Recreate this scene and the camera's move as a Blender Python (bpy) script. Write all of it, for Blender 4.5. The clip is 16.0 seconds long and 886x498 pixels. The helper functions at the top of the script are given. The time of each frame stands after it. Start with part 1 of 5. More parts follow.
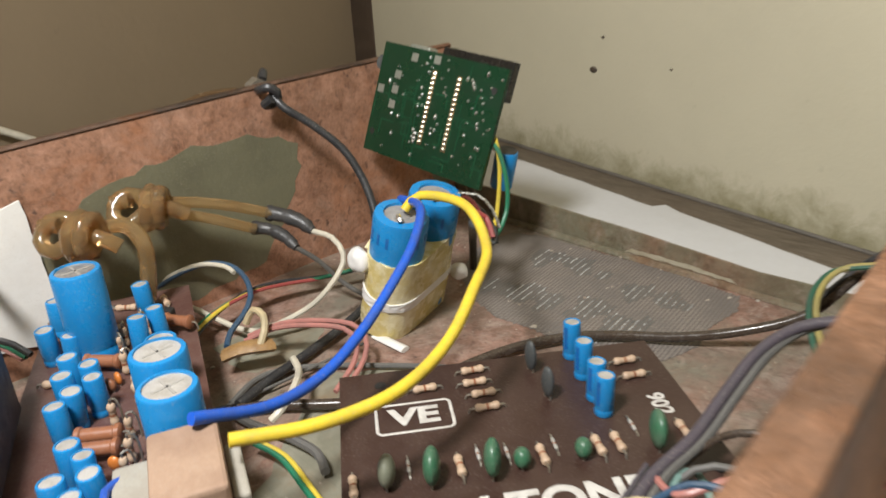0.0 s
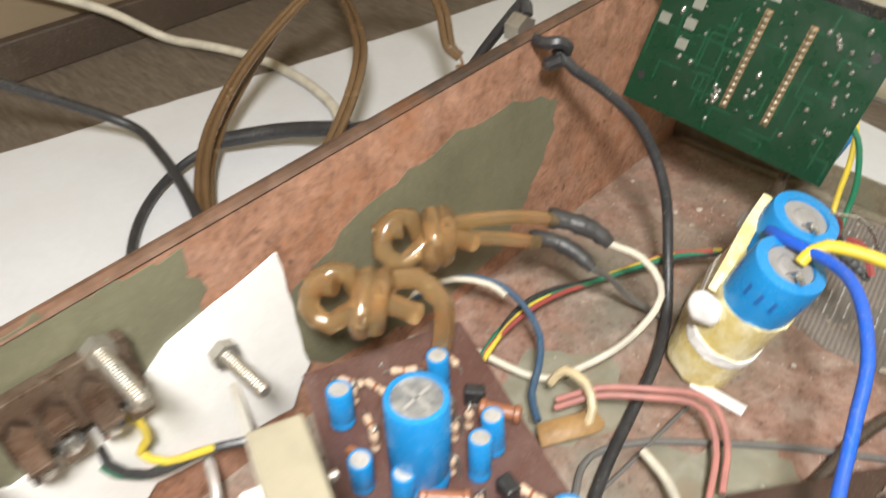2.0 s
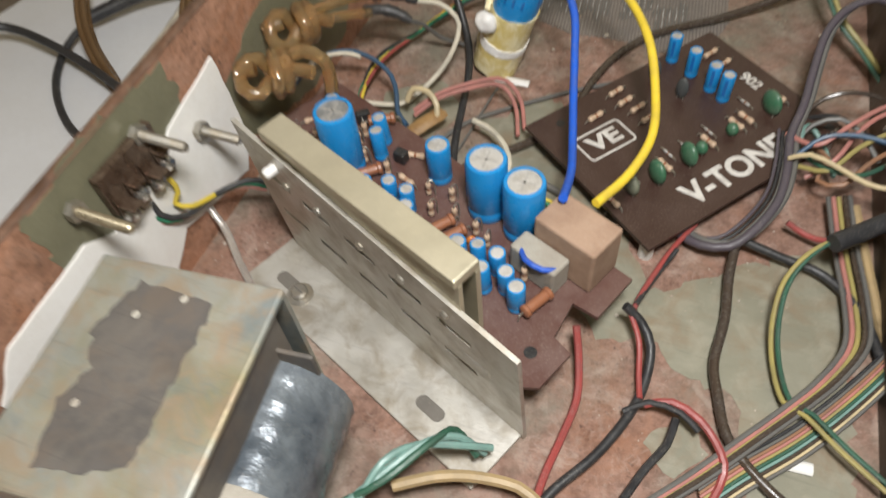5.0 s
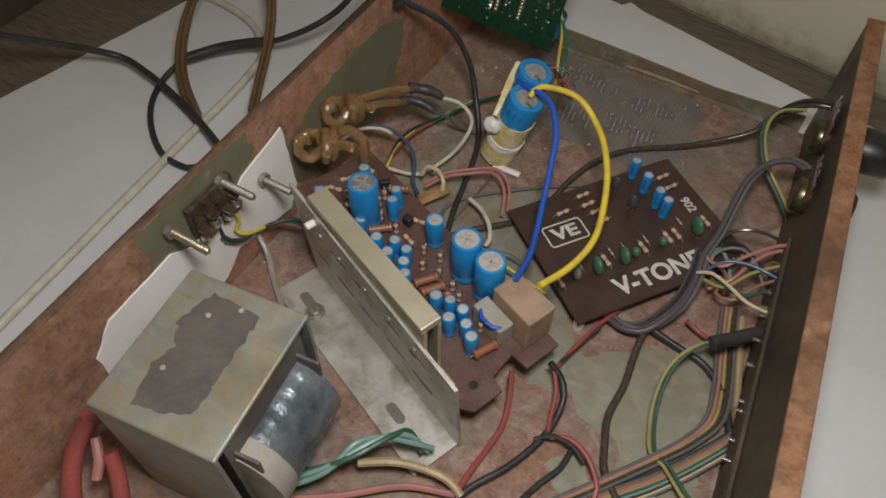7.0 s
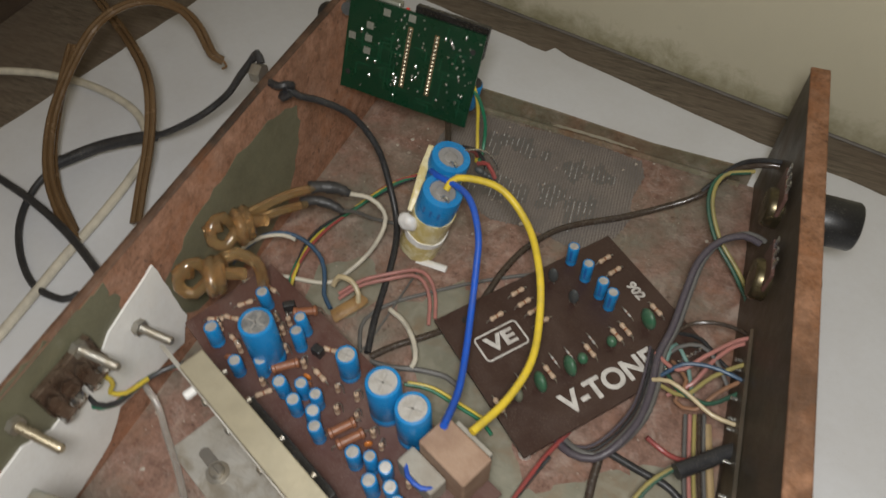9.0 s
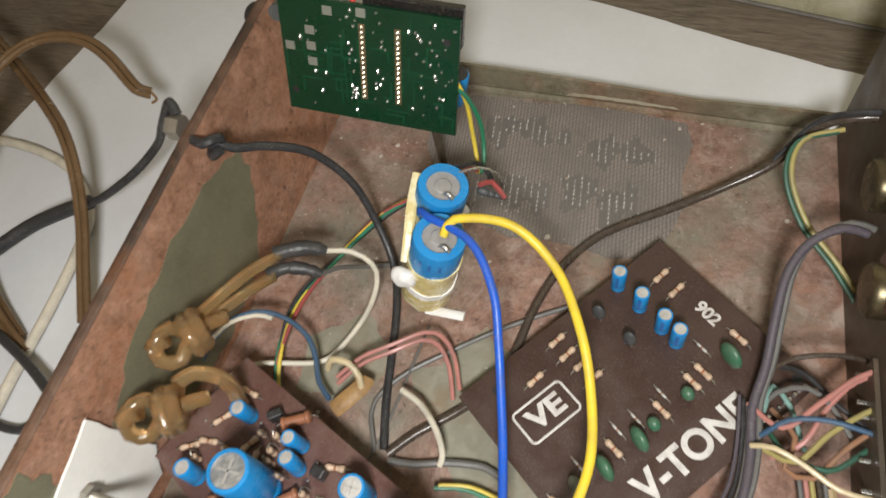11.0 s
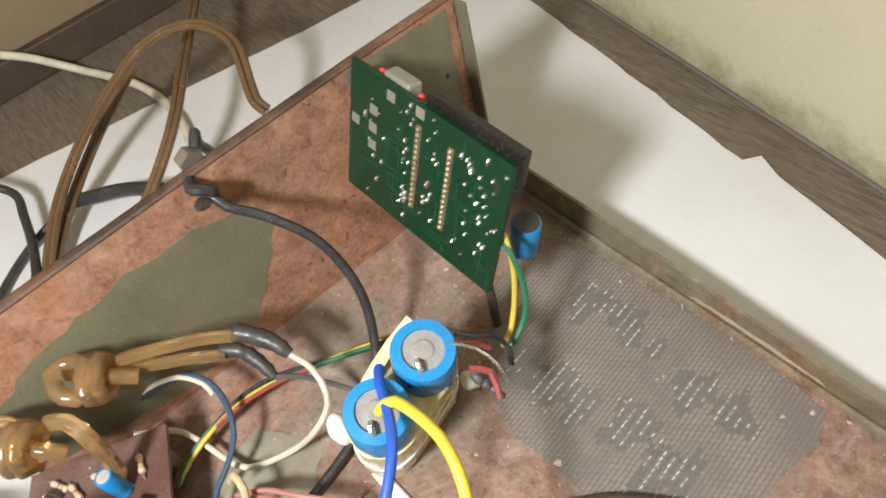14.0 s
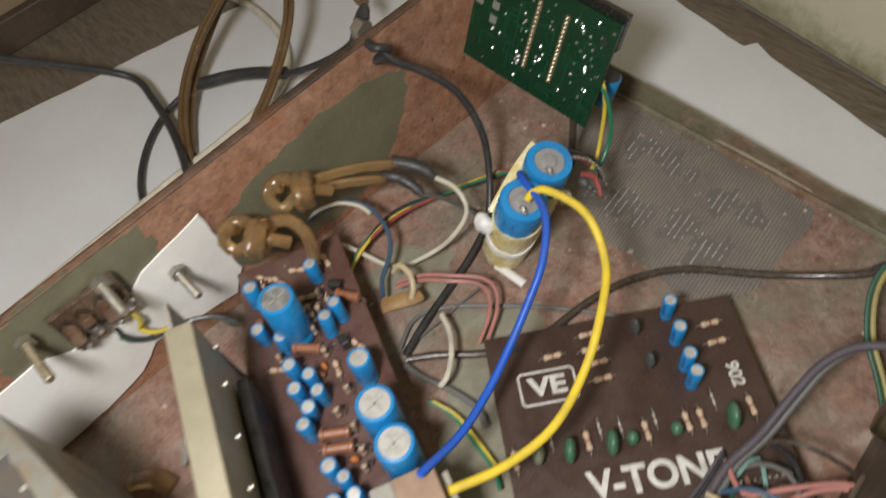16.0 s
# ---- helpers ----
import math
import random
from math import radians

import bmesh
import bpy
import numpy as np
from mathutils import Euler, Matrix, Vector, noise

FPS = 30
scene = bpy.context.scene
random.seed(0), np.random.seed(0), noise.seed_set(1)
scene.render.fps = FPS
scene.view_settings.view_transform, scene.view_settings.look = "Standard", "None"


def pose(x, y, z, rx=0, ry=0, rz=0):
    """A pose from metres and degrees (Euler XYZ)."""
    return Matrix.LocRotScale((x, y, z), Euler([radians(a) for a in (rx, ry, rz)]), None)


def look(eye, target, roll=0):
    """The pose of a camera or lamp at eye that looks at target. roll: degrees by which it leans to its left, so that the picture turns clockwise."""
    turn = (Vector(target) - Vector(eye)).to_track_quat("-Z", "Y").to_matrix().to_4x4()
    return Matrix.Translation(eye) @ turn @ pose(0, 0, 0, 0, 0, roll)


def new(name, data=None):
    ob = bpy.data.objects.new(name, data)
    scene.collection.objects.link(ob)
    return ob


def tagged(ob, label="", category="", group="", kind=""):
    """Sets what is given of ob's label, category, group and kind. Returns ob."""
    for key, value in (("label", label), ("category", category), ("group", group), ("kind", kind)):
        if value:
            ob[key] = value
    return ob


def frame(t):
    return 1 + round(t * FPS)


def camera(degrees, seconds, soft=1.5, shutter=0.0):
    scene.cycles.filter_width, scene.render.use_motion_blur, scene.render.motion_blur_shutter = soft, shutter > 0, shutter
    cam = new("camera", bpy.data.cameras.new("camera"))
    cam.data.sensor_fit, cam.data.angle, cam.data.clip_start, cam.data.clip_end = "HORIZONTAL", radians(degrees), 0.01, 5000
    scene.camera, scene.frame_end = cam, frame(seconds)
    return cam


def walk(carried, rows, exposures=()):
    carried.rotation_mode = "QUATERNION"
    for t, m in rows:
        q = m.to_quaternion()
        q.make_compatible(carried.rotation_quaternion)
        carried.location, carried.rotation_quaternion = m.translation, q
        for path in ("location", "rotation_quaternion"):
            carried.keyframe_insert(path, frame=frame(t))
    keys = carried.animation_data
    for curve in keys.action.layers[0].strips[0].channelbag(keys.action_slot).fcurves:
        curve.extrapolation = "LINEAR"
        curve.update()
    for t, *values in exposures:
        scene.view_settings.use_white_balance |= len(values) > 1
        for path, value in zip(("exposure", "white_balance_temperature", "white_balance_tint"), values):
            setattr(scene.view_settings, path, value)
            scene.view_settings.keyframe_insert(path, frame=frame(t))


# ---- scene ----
cam = camera(63.5, 16.0, soft=1.6, shutter=0.5)
PATH = [
    (0, (0.24, -0.138, 0.127), (-1.091, 1.116, -0.685), -3.2),
    (0.5, (0.2, -0.12, 0.13), (-1.052, 1.109, -0.83), -2.6),
    (1, (0.163, -0.101, 0.14), (-1.06, 1.081, -0.912), -2.8),
    (1.5, (0.127, -0.112, 0.153), (-1.04, 0.989, -1.04), -2.8),
    (2, (0.104, -0.146, 0.159), (-0.941, 0.938, -1.158), -0.7),
    (2.5, (0.111, -0.171, 0.165), (-0.884, 0.835, -1.248), -2.6),
    (3, (0.122, -0.188, 0.166), (-0.763, 0.764, -1.355), -4.1),
    (3.5, (0.128, -0.198, 0.163), (-0.628, 0.735, -1.436), -5.8),
    (4, (0.141, -0.206, 0.164), (-0.492, 0.732, -1.485), -6.6),
    (4.5, (0.151, -0.216, 0.176), (-0.434, 0.774, -1.46), -7.2),
    (5, (0.148, -0.227, 0.205), (-0.397, 0.801, -1.422), -7.2),
    (5.2, (0.147, -0.233, 0.223), (-0.412, 0.833, -1.375), -7.3),
    (7.3, (0.18, -0.252, 0.277), (-0.403, 0.794, -1.325), 2.1),
    (7.5, (0.183, -0.243, 0.273), (-0.388, 0.805, -1.332), 2.1),
    (8, (0.184, -0.218, 0.269), (-0.356, 0.884, -1.31), 2.3),
    (8.5, (0.177, -0.198, 0.268), (-0.352, 0.935, -1.294), 1.4),
    (9, (0.161, -0.185, 0.271), (-0.342, 0.914, -1.323), -0.6),
    (9.2, (0.155, -0.174, 0.274), (-0.351, 0.906, -1.331), -2.7),
    (11.3, (0.142, -0.085, 0.231), (-0.414, 0.753, -1.498), -18.6),
    (11.5, (0.143, -0.069, 0.222), (-0.44, 0.749, -1.507), -19.3),
    (12, (0.151, -0.044, 0.205), (-0.619, 0.73, -1.471), -21.2),
    (12.5, (0.161, -0.016, 0.198), (-0.784, 0.712, -1.408), -20.0),
    (13, (0.168, -0.007, 0.195), (-0.881, 0.621, -1.388), -19.3),
    (13.5, (0.17, -0.011, 0.198), (-0.973, 0.585, -1.331), -16.9),
    (14, (0.17, -0.018, 0.206), (-0.972, 0.569, -1.328), -17.3),
    (14.5, (0.172, -0.029, 0.215), (-0.966, 0.574, -1.315), -16.6),
    (15, (0.176, -0.043, 0.223), (-0.928, 0.559, -1.332), -16.3),
    (15.5, (0.182, -0.075, 0.237), (-0.842, 0.555, -1.361), -14.5),
    (16, (0.188, -0.116, 0.252), (-0.753, 0.522, -1.394), -12.7),
]
EXPOSURES = [(0.0, 0.5), (1.0, 0.86), (2.0, 0.95), (3.0, 0.95), (4.0, 0.85), (5.0, 0.14), (5.2, 0.02), (7.3, -0.76), (9.0, -0.5), (11.5, 0.64), (12.5, 1.15), (13.5, 1.05), (14.5, 0.85), (16.0, -0.02)]
walk(cam, [(t, look(eye, target, roll)) for t, eye, target, roll in PATH], EXPOSURES)

# ---- light: a torch held over the open case, and a dim room ----
world = bpy.data.worlds.new("room")
scene.world = world
world.use_nodes = True
world.node_tree.nodes["Background"].inputs[0].default_value = (1.0, 0.98, 0.95, 1)
world.node_tree.nodes["Background"].inputs[1].default_value = 0.155
torch = new("torch", bpy.data.lights.new("torch", "POINT"))
torch.data.energy, torch.data.shadow_soft_size = 5.4, 0.03
torch.data.color = (1.0, 0.99, 0.975)
torch.location = (0.168, -0.205, 0.318)


# ---- materials ----
def nodes_of(name):
    m = bpy.data.materials.new(name)
    m.use_nodes = True
    t = m.node_tree
    b = t.nodes["Principled BSDF"]
    geo = t.nodes.new("ShaderNodeNewGeometry")
    return m, t, b, geo.outputs["Position"]


def noise_node(t, where, scale, detail=4, rough=0.6, distort=0.0):
    n = t.nodes.new("ShaderNodeTexNoise")
    n.inputs["Scale"].default_value, n.inputs["Detail"].default_value = scale, detail
    n.inputs["Roughness"].default_value, n.inputs["Distortion"].default_value = rough, distort
    t.links.new(where, n.inputs["Vector"])
    return n.outputs["Fac"]


def ramp(t, fac, lo, hi, a=0.0, b=1.0):
    r = t.nodes.new("ShaderNodeMapRange")
    r.inputs["From Min"].default_value, r.inputs["From Max"].default_value = lo, hi
    r.inputs["To Min"].default_value, r.inputs["To Max"].default_value = a, b
    t.links.new(fac, r.inputs["Value"])
    return r.outputs["Result"]


def mix(t, fac, a, b):
    m = t.nodes.new("ShaderNodeMix")
    m.data_type = "RGBA"
    for sock, v in ((m.inputs["Factor"], fac), (m.inputs["A"], a), (m.inputs["B"], b)):
        if isinstance(v, (int, float)):
            sock.default_value = v
        elif isinstance(v, tuple):
            sock.default_value = (*v, 1)
        else:
            t.links.new(v, sock)
    return m.outputs["Result"]


def mathn(t, op, a, b):
    m = t.nodes.new("ShaderNodeMath")
    m.operation, m.use_clamp = op, True
    for sock, v in zip(m.inputs, (a, b)):
        if isinstance(v, (int, float)):
            sock.default_value = v
        else:
            t.links.new(v, sock)
    return m.outputs[0]


def bump(t, b, fac, dist, strength=0.6):
    n = t.nodes.new("ShaderNodeBump")
    n.inputs["Distance"].default_value, n.inputs["Strength"].default_value = dist, strength
    t.links.new(fac, n.inputs["Height"])
    t.links.new(n.outputs["Normal"], b.inputs["Normal"])


def mat(name, col, rough=0.5, metal=0.0, dirt=None, amount=0.5, scale=60, fine=600, relief=0.0, spec=0.5, trans=0.0, dust=0.22):
    """A plain surface with dirt at one scale and grain at a finer one."""
    m, t, b, pos = nodes_of(name)
    dirt = dirt or tuple(c * 0.6 for c in col)
    big = ramp(t, noise_node(t, pos, scale, 5), 0.42, 0.68, 0, amount)
    small = ramp(t, noise_node(t, pos, fine, 3), 0.3, 0.7, 0, 0.35 * amount)
    c = mix(t, small, mix(t, big, col, dirt), dirt)
    settle = mathn(t, "MULTIPLY", ramp(t, noise_node(t, pos, 1700, 2, 0.5), 0.56, 0.72), ramp(t, noise_node(t, pos, 75, 5, 0.7), 0.38, 0.66, 0.15, 1.0))
    c = mix(t, mathn(t, "MULTIPLY", settle, dust), c, (0.42, 0.38, 0.32))
    t.links.new(c, b.inputs["Base Color"])
    t.links.new(ramp(t, noise_node(t, pos, scale * 2, 4), 0.3, 0.7, max(rough - 0.1, 0.05), min(rough + 0.15, 1)), b.inputs["Roughness"])
    b.inputs["Metallic"].default_value = metal
    b.inputs["Specular IOR Level"].default_value = spec
    b.inputs["Transmission Weight"].default_value = trans
    if relief:
        bump(t, b, noise_node(t, pos, fine, 4), relief)
    return m


def rusty(name, paint, rust, lo, hi, dust=0.25, shift=(0, 0, 0), pull=None):
    """Sheet steel, half painted and half rusted, with pits and dust."""
    m, t, b, pos = nodes_of(name)
    big = noise_node(t, pos, 16, 6, 0.62, 0.4)
    if pull:
        sep = t.nodes.new("ShaderNodeSeparateXYZ")
        t.links.new(pos, sep.inputs[0])
        slope = ramp(t, sep.outputs[pull[0]], pull[1], pull[2], -pull[3], pull[3])
        add = t.nodes.new("ShaderNodeMath")
        t.links.new(big, add.inputs[0])
        t.links.new(slope, add.inputs[1])
        big = add.outputs[0]
    mask = ramp(t, big, lo, hi)
    mid = noise_node(t, pos, 120, 8, 0.78, 0.3)
    fine = noise_node(t, pos, 700, 4, 0.7)
    dark = tuple(c * 0.45 for c in rust)
    pale = tuple(min(1, c * 1.35 + 0.05) for c in rust)
    rc = mix(t, ramp(t, mid, 0.35, 0.68), mix(t, ramp(t, fine, 0.35, 0.7), dark, rust), pale)
    pc = mix(t, ramp(t, mid, 0.4, 0.75, 0, 0.6), paint, tuple(c * 0.62 for c in paint))
    c = mix(t, mask, pc, rc)
    blot = noise_node(t, pos, 26, 8, 0.72, 0.5)
    c = mix(t, ramp(t, blot, 0.52, 0.70, 0, 0.55), c, (rust[0] * 1.2, rust[1] * 0.92, rust[2] * 0.62))
    c = mix(t, ramp(t, blot, 0.47, 0.30, 0, 0.6), c, tuple(v * 0.5 for v in rust))
    pits = mathn(t, "MULTIPLY", ramp(t, noise_node(t, pos, 420, 3, 0.6), 0.58, 0.70), ramp(t, noise_node(t, pos, 38, 4, 0.6), 0.42, 0.62, 0.1, 0.8))
    c = mix(t, pits, c, (0.055, 0.032, 0.026))
    c = mix(t, ramp(t, noise_node(t, pos, 260, 6, 0.7, 0.3), 0.50, 0.66, 0, 0.45), c, tuple(v * 0.55 for v in rust))
    c = mix(t, ramp(t, noise_node(t, pos, 190, 5, 0.72, 0.8), 0.56, 0.70, 0, dust * 1.5), c, (0.40, 0.30, 0.25))
    specks = ramp(t, noise_node(t, pos, 1300, 2, 0.5), 0.68, 0.76, 0, dust)
    patch = ramp(t, noise_node(t, pos, 60, 7, 0.75, 0.6), 0.52, 0.68, 0, dust * 1.6)
    c = mix(t, mathn(t, "ADD", specks, patch), c, (0.46, 0.38, 0.32))
    t.links.new(c, b.inputs["Base Color"])
    t.links.new(ramp(t, mask, 0, 1, 0.42, 0.8), b.inputs["Roughness"])
    b.inputs["Specular IOR Level"].default_value = 0.35
    bump(t, b, mid, 0.0007, 0.9)
    return m


def stained(name, col, stains, rough, metal):
    """Handled bare metal: three stains at different scales over one colour, with fine scratches."""
    m, t, b, pos = nodes_of(name)
    c = col
    for i, (st, sc) in enumerate(zip(stains, (22, 48, 110))):
        off = t.nodes.new("ShaderNodeVectorMath")
        off.operation = "ADD"
        off.inputs[1].default_value = (3.1 * i, 1.7 * i, 0.9 * i)
        t.links.new(pos, off.inputs[0])
        c = mix(t, ramp(t, noise_node(t, off.outputs[0], sc, 6, 0.65, 0.5), 0.46, 0.66, 0, 0.75), c, st)
    mp = t.nodes.new("ShaderNodeMapping")
    mp.inputs["Scale"].default_value = (60, 900, 300)
    mp.inputs["Rotation"].default_value = (0, 0, 0.4)
    t.links.new(pos, mp.inputs["Vector"])
    scratch = noise_node(t, mp.outputs["Vector"], 1.0, 3, 0.6)
    c = mix(t, ramp(t, scratch, 0.58, 0.72, 0, 0.3), c, tuple(v * 0.55 for v in col))
    t.links.new(c, b.inputs["Base Color"])
    t.links.new(ramp(t, noise_node(t, pos, 70, 5), 0.3, 0.7, rough - 0.1, rough + 0.2), b.inputs["Roughness"])
    b.inputs["Metallic"].default_value = metal
    bump(t, b, noise_node(t, pos, 260, 5, 0.7), 0.0003, 0.5)
    return m


M = {}
M["floor"] = rusty("rusty_floor_steel", (0.225, 0.205, 0.160), (0.245, 0.137, 0.098), 0.38, 0.56, 0.34)
M["back"] = rusty("rusty_back_steel", (0.135, 0.130, 0.080), (0.310, 0.152, 0.088), 0.20, 0.34, 0.08)
M["front"] = rusty("rusty_front_edge", (0.070, 0.042, 0.028), (0.245, 0.112, 0.050), 0.28, 0.52, 0.03)
# Rust darkened to imitate the shadow just outside the back panel.
M["fold"] = rusty("worn_shadow_fold", (0.045, 0.030, 0.022), (0.16, 0.075, 0.036), 0.40, 0.62, 0.04)
M["trace"] = mat("green_trace", (0.006, 0.060, 0.026), 0.3, 0, (0.004, 0.04, 0.018), 0.6, 90, 700, dust=0.04)
M["ceramic"] = mat("orange_lacquer", (0.62, 0.20, 0.04), 0.35, 0, (0.4, 0.12, 0.03), 0.5, 200, 1200)
M["olive"] = mat("olive_paint", (0.165, 0.158, 0.100), 0.45, 0, (0.105, 0.098, 0.06), 0.7, 40, 500, 0.0003)
M["lip"] = rusty("lip_steel", (0.200, 0.185, 0.125), (0.19, 0.11, 0.06), 0.48, 0.62, 0.25)
M["dark"] = mat("dark_inner_steel", (0.060, 0.052, 0.038), 0.45, 0.2, (0.12, 0.08, 0.05), 0.6, 40, 500, 0.0003)
M["white_card"] = mat("white_card", (0.80, 0.79, 0.76), 0.8, 0, (0.62, 0.58, 0.52), 0.4, 25, 400, 0.0001)
M["alu"] = stained("dull_aluminium", (0.54, 0.52, 0.47), ((0.40, 0.36, 0.29), (0.62, 0.60, 0.56), (0.33, 0.28, 0.21)), 0.38, 0.5)
M["alu_gold"] = mat("tarnished_channel", (0.56, 0.51, 0.38), 0.42, 0.6, (0.40, 0.35, 0.24), 0.5, 40, 500, 0.0001)
M["steel"] = mat("bright_steel", (0.40, 0.385, 0.35), 0.42, 0.8, (0.35, 0.28, 0.18), 0.6, 200, 1500)
M["brass"] = mat("dull_brass", (0.42, 0.33, 0.17), 0.42, 0.8, (0.25, 0.18, 0.08), 0.6, 200, 1500)
M["blue"] = mat("blue_sleeve", (0.012, 0.235, 0.560), 0.3, 0, (0.01, 0.15, 0.38), 0.35, 120, 900)
M["blue_d"] = mat("deep_blue_sleeve", (0.010, 0.130, 0.420), 0.3, 0, (0.01, 0.08, 0.25), 0.4, 120, 900)
M["captop"] = mat("dusty_can_top", (0.56, 0.545, 0.52), 0.5, 0.35, (0.36, 0.33, 0.28), 0.8, 300, 1500, 0.0002)
M["felt_top"] = mat("dull_grey_can_top", (0.30, 0.29, 0.28), 0.6, 0, (0.20, 0.19, 0.18), 0.8, 240, 1500, 0.0003)
M["groove"] = mat("dark_groove", (0.15, 0.135, 0.115), 0.6)
M["dark_top"] = mat("dirty_can_top", (0.22, 0.23, 0.24), 0.4, 0.5, (0.5, 0.49, 0.46), 0.9, 220, 1500, 0.0002)
M["vent"] = mat("vent_score", (0.46, 0.44, 0.41), 0.5, 0.3)
M["pcb_brown"] = mat("brown_board", (0.092, 0.040, 0.032), 0.4, 0, (0.15, 0.092, 0.076), 0.7, 50, 700, 0.0002)
M["pcb_ve"] = mat("dark_brown_board", (0.042, 0.020, 0.015), 0.4, 0, (0.075, 0.045, 0.034), 0.6, 50, 700, 0.0001)
M["pcb_green"] = mat("green_board", (0.003, 0.034, 0.014), 0.3, 0, (0.004, 0.024, 0.010), 0.6, 60, 700, dust=0.04)
M["solder"] = mat("solder", (0.72, 0.72, 0.70), 0.25, 0.95, (0.45, 0.44, 0.4), 0.4, 600, 2500)
M["copper"] = mat("copper_trace", (0.40, 0.24, 0.12), 0.35, 0.7)
M["ink"] = mat("white_ink", (0.66, 0.64, 0.60), 0.6, 0, (0.36, 0.33, 0.30), 0.7, 200, 1500)
M["tan"] = mat("tan_resistor", (0.55, 0.40, 0.28), 0.5, 0, (0.40, 0.27, 0.18), 0.5, 300, 1500)
M["band"] = mat("resistor_band", (0.35, 0.06, 0.03), 0.5)
M["brown_cap"] = mat("brown_lacquer", (0.30, 0.120, 0.060), 0.35, 0, (0.2, 0.08, 0.04), 0.5, 200, 1200)
M["green_cap"] = mat("green_lacquer", (0.030, 0.130, 0.065), 0.35, 0, (0.11, 0.16, 0.11), 0.7, 200, 1200)
M["dull_cap"] = mat("dusty_green_grey", (0.20, 0.21, 0.15), 0.5)
M["black"] = mat("black_plastic", (0.016, 0.016, 0.017), 0.4, 0, (0.04, 0.038, 0.034), 0.5, 100, 900)
M["block"] = mat("dusty_tan_block", (0.37, 0.25, 0.175), 0.75, 0, (0.25, 0.155, 0.105), 0.8, 80, 900, 0.0003)
M["block_g"] = mat("dusty_grey_block", (0.36, 0.34, 0.29), 0.7, 0, (0.24, 0.2, 0.16), 0.6, 80, 900, 0.0003)
M["trafo"] = stained("transformer_steel", (0.31, 0.305, 0.265), ((0.235, 0.205, 0.090), (0.17, 0.21, 0.225), (0.32, 0.235, 0.155)), 0.42, 0.4)
M["trafo_dark"] = stained("lamination_stain", (0.098, 0.088, 0.080), ((0.06, 0.056, 0.052), (0.16, 0.14, 0.115), (0.12, 0.095, 0.075)), 0.55, 0.1)
M["coil"] = mat("coil_wrap", (0.20, 0.225, 0.245), 0.24, 0.3, (0.022, 0.032, 0.045), 1.0, 48, 300, 0.0008)
M["tape"] = mat("yellowed_tape", (0.60, 0.47, 0.15), 0.22, 0, (0.78, 0.72, 0.50), 1.0, 110, 500, 0.0005)
M["glue"] = mat("white_plastic", (0.80, 0.79, 0.77), 0.4, 0, (0.62, 0.58, 0.50), 0.4, 120, 900)
M["amber"] = mat("amber_glue", (0.36, 0.215, 0.085), 0.45, 0, (0.20, 0.11, 0.045), 0.9, 150, 900, 0.0006)
M["mat"] = mat("mesh_backing", (0.145, 0.128, 0.114), 0.7, 0, (0.17, 0.138, 0.115), 0.9, 55, 900, 0.0003)
M["knob"] = mat("black_knob", (0.012, 0.012, 0.013), 0.35)
M["wood"] = None
M["bare"] = stained("bare_grey_steel", (0.245, 0.235, 0.178), ((0.19, 0.18, 0.13), (0.24, 0.165, 0.10), (0.31, 0.29, 0.225)), 0.48, 0.08)
M["crumb"] = mat("dirt_crumb", (0.50, 0.45, 0.38), 0.8, 0, (0.25, 0.18, 0.13), 0.8, 90, 900)
# Pale tone carries both the wear and the highlight along the lip.
M["worn"] = mat("worn_highlight_steel", (0.52, 0.48, 0.37), 0.4, 0.2, (0.30, 0.25, 0.16), 0.8, 150, 900)
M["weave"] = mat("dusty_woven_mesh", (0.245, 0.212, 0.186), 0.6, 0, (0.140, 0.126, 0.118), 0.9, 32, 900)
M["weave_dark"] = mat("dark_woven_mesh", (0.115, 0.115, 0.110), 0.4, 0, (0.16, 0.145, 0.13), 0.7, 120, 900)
# Pale colour stands in for reflections on the black strands.
M["weave_glint"] = mat("painted_mesh_glint", (0.60, 0.61, 0.60), 0.22, 0, (0.16, 0.16, 0.155), 1.0, 260, 900)
M["splice"] = mat("black_tape", (0.030, 0.030, 0.031), 0.38, 0, (0.075, 0.07, 0.066), 0.6, 160, 900, 0.0003, dust=0.12)
M["pin"] = mat("brassy_pin", (0.46, 0.40, 0.29), 0.3, 0.8, (0.25, 0.2, 0.12), 0.5, 400, 1500)
M["pad"] = mat("tinned_pad", (0.30, 0.31, 0.26), 0.4, 0.4, dust=0.1)
M["pot"] = mat("tarnished_pot_can", (0.22, 0.18, 0.10), 0.3, 0.85, (0.02, 0.017, 0.014), 1.0, 70, 700)
M["tag"] = mat("tarnished_tag", (0.10, 0.06, 0.04), 0.3, 0.7, (0.26, 0.2, 0.15), 0.8, 150, 900)
M["skirt"] = mat("dark_stained_wood", (0.045, 0.030, 0.020), 0.55, 0, (0.09, 0.06, 0.04), 0.6, 30, 400, 0.0003)
M["grey_cap"] = mat("dusty_dark_grey", (0.07, 0.075, 0.075), 0.5)


def cable(name, col, rough=0.4, dirt=None):
    return mat(name, col, rough, 0, dirt or tuple(0.55 * c + 0.03 for c in col), 0.7, 130, 1200, dust=0.3)


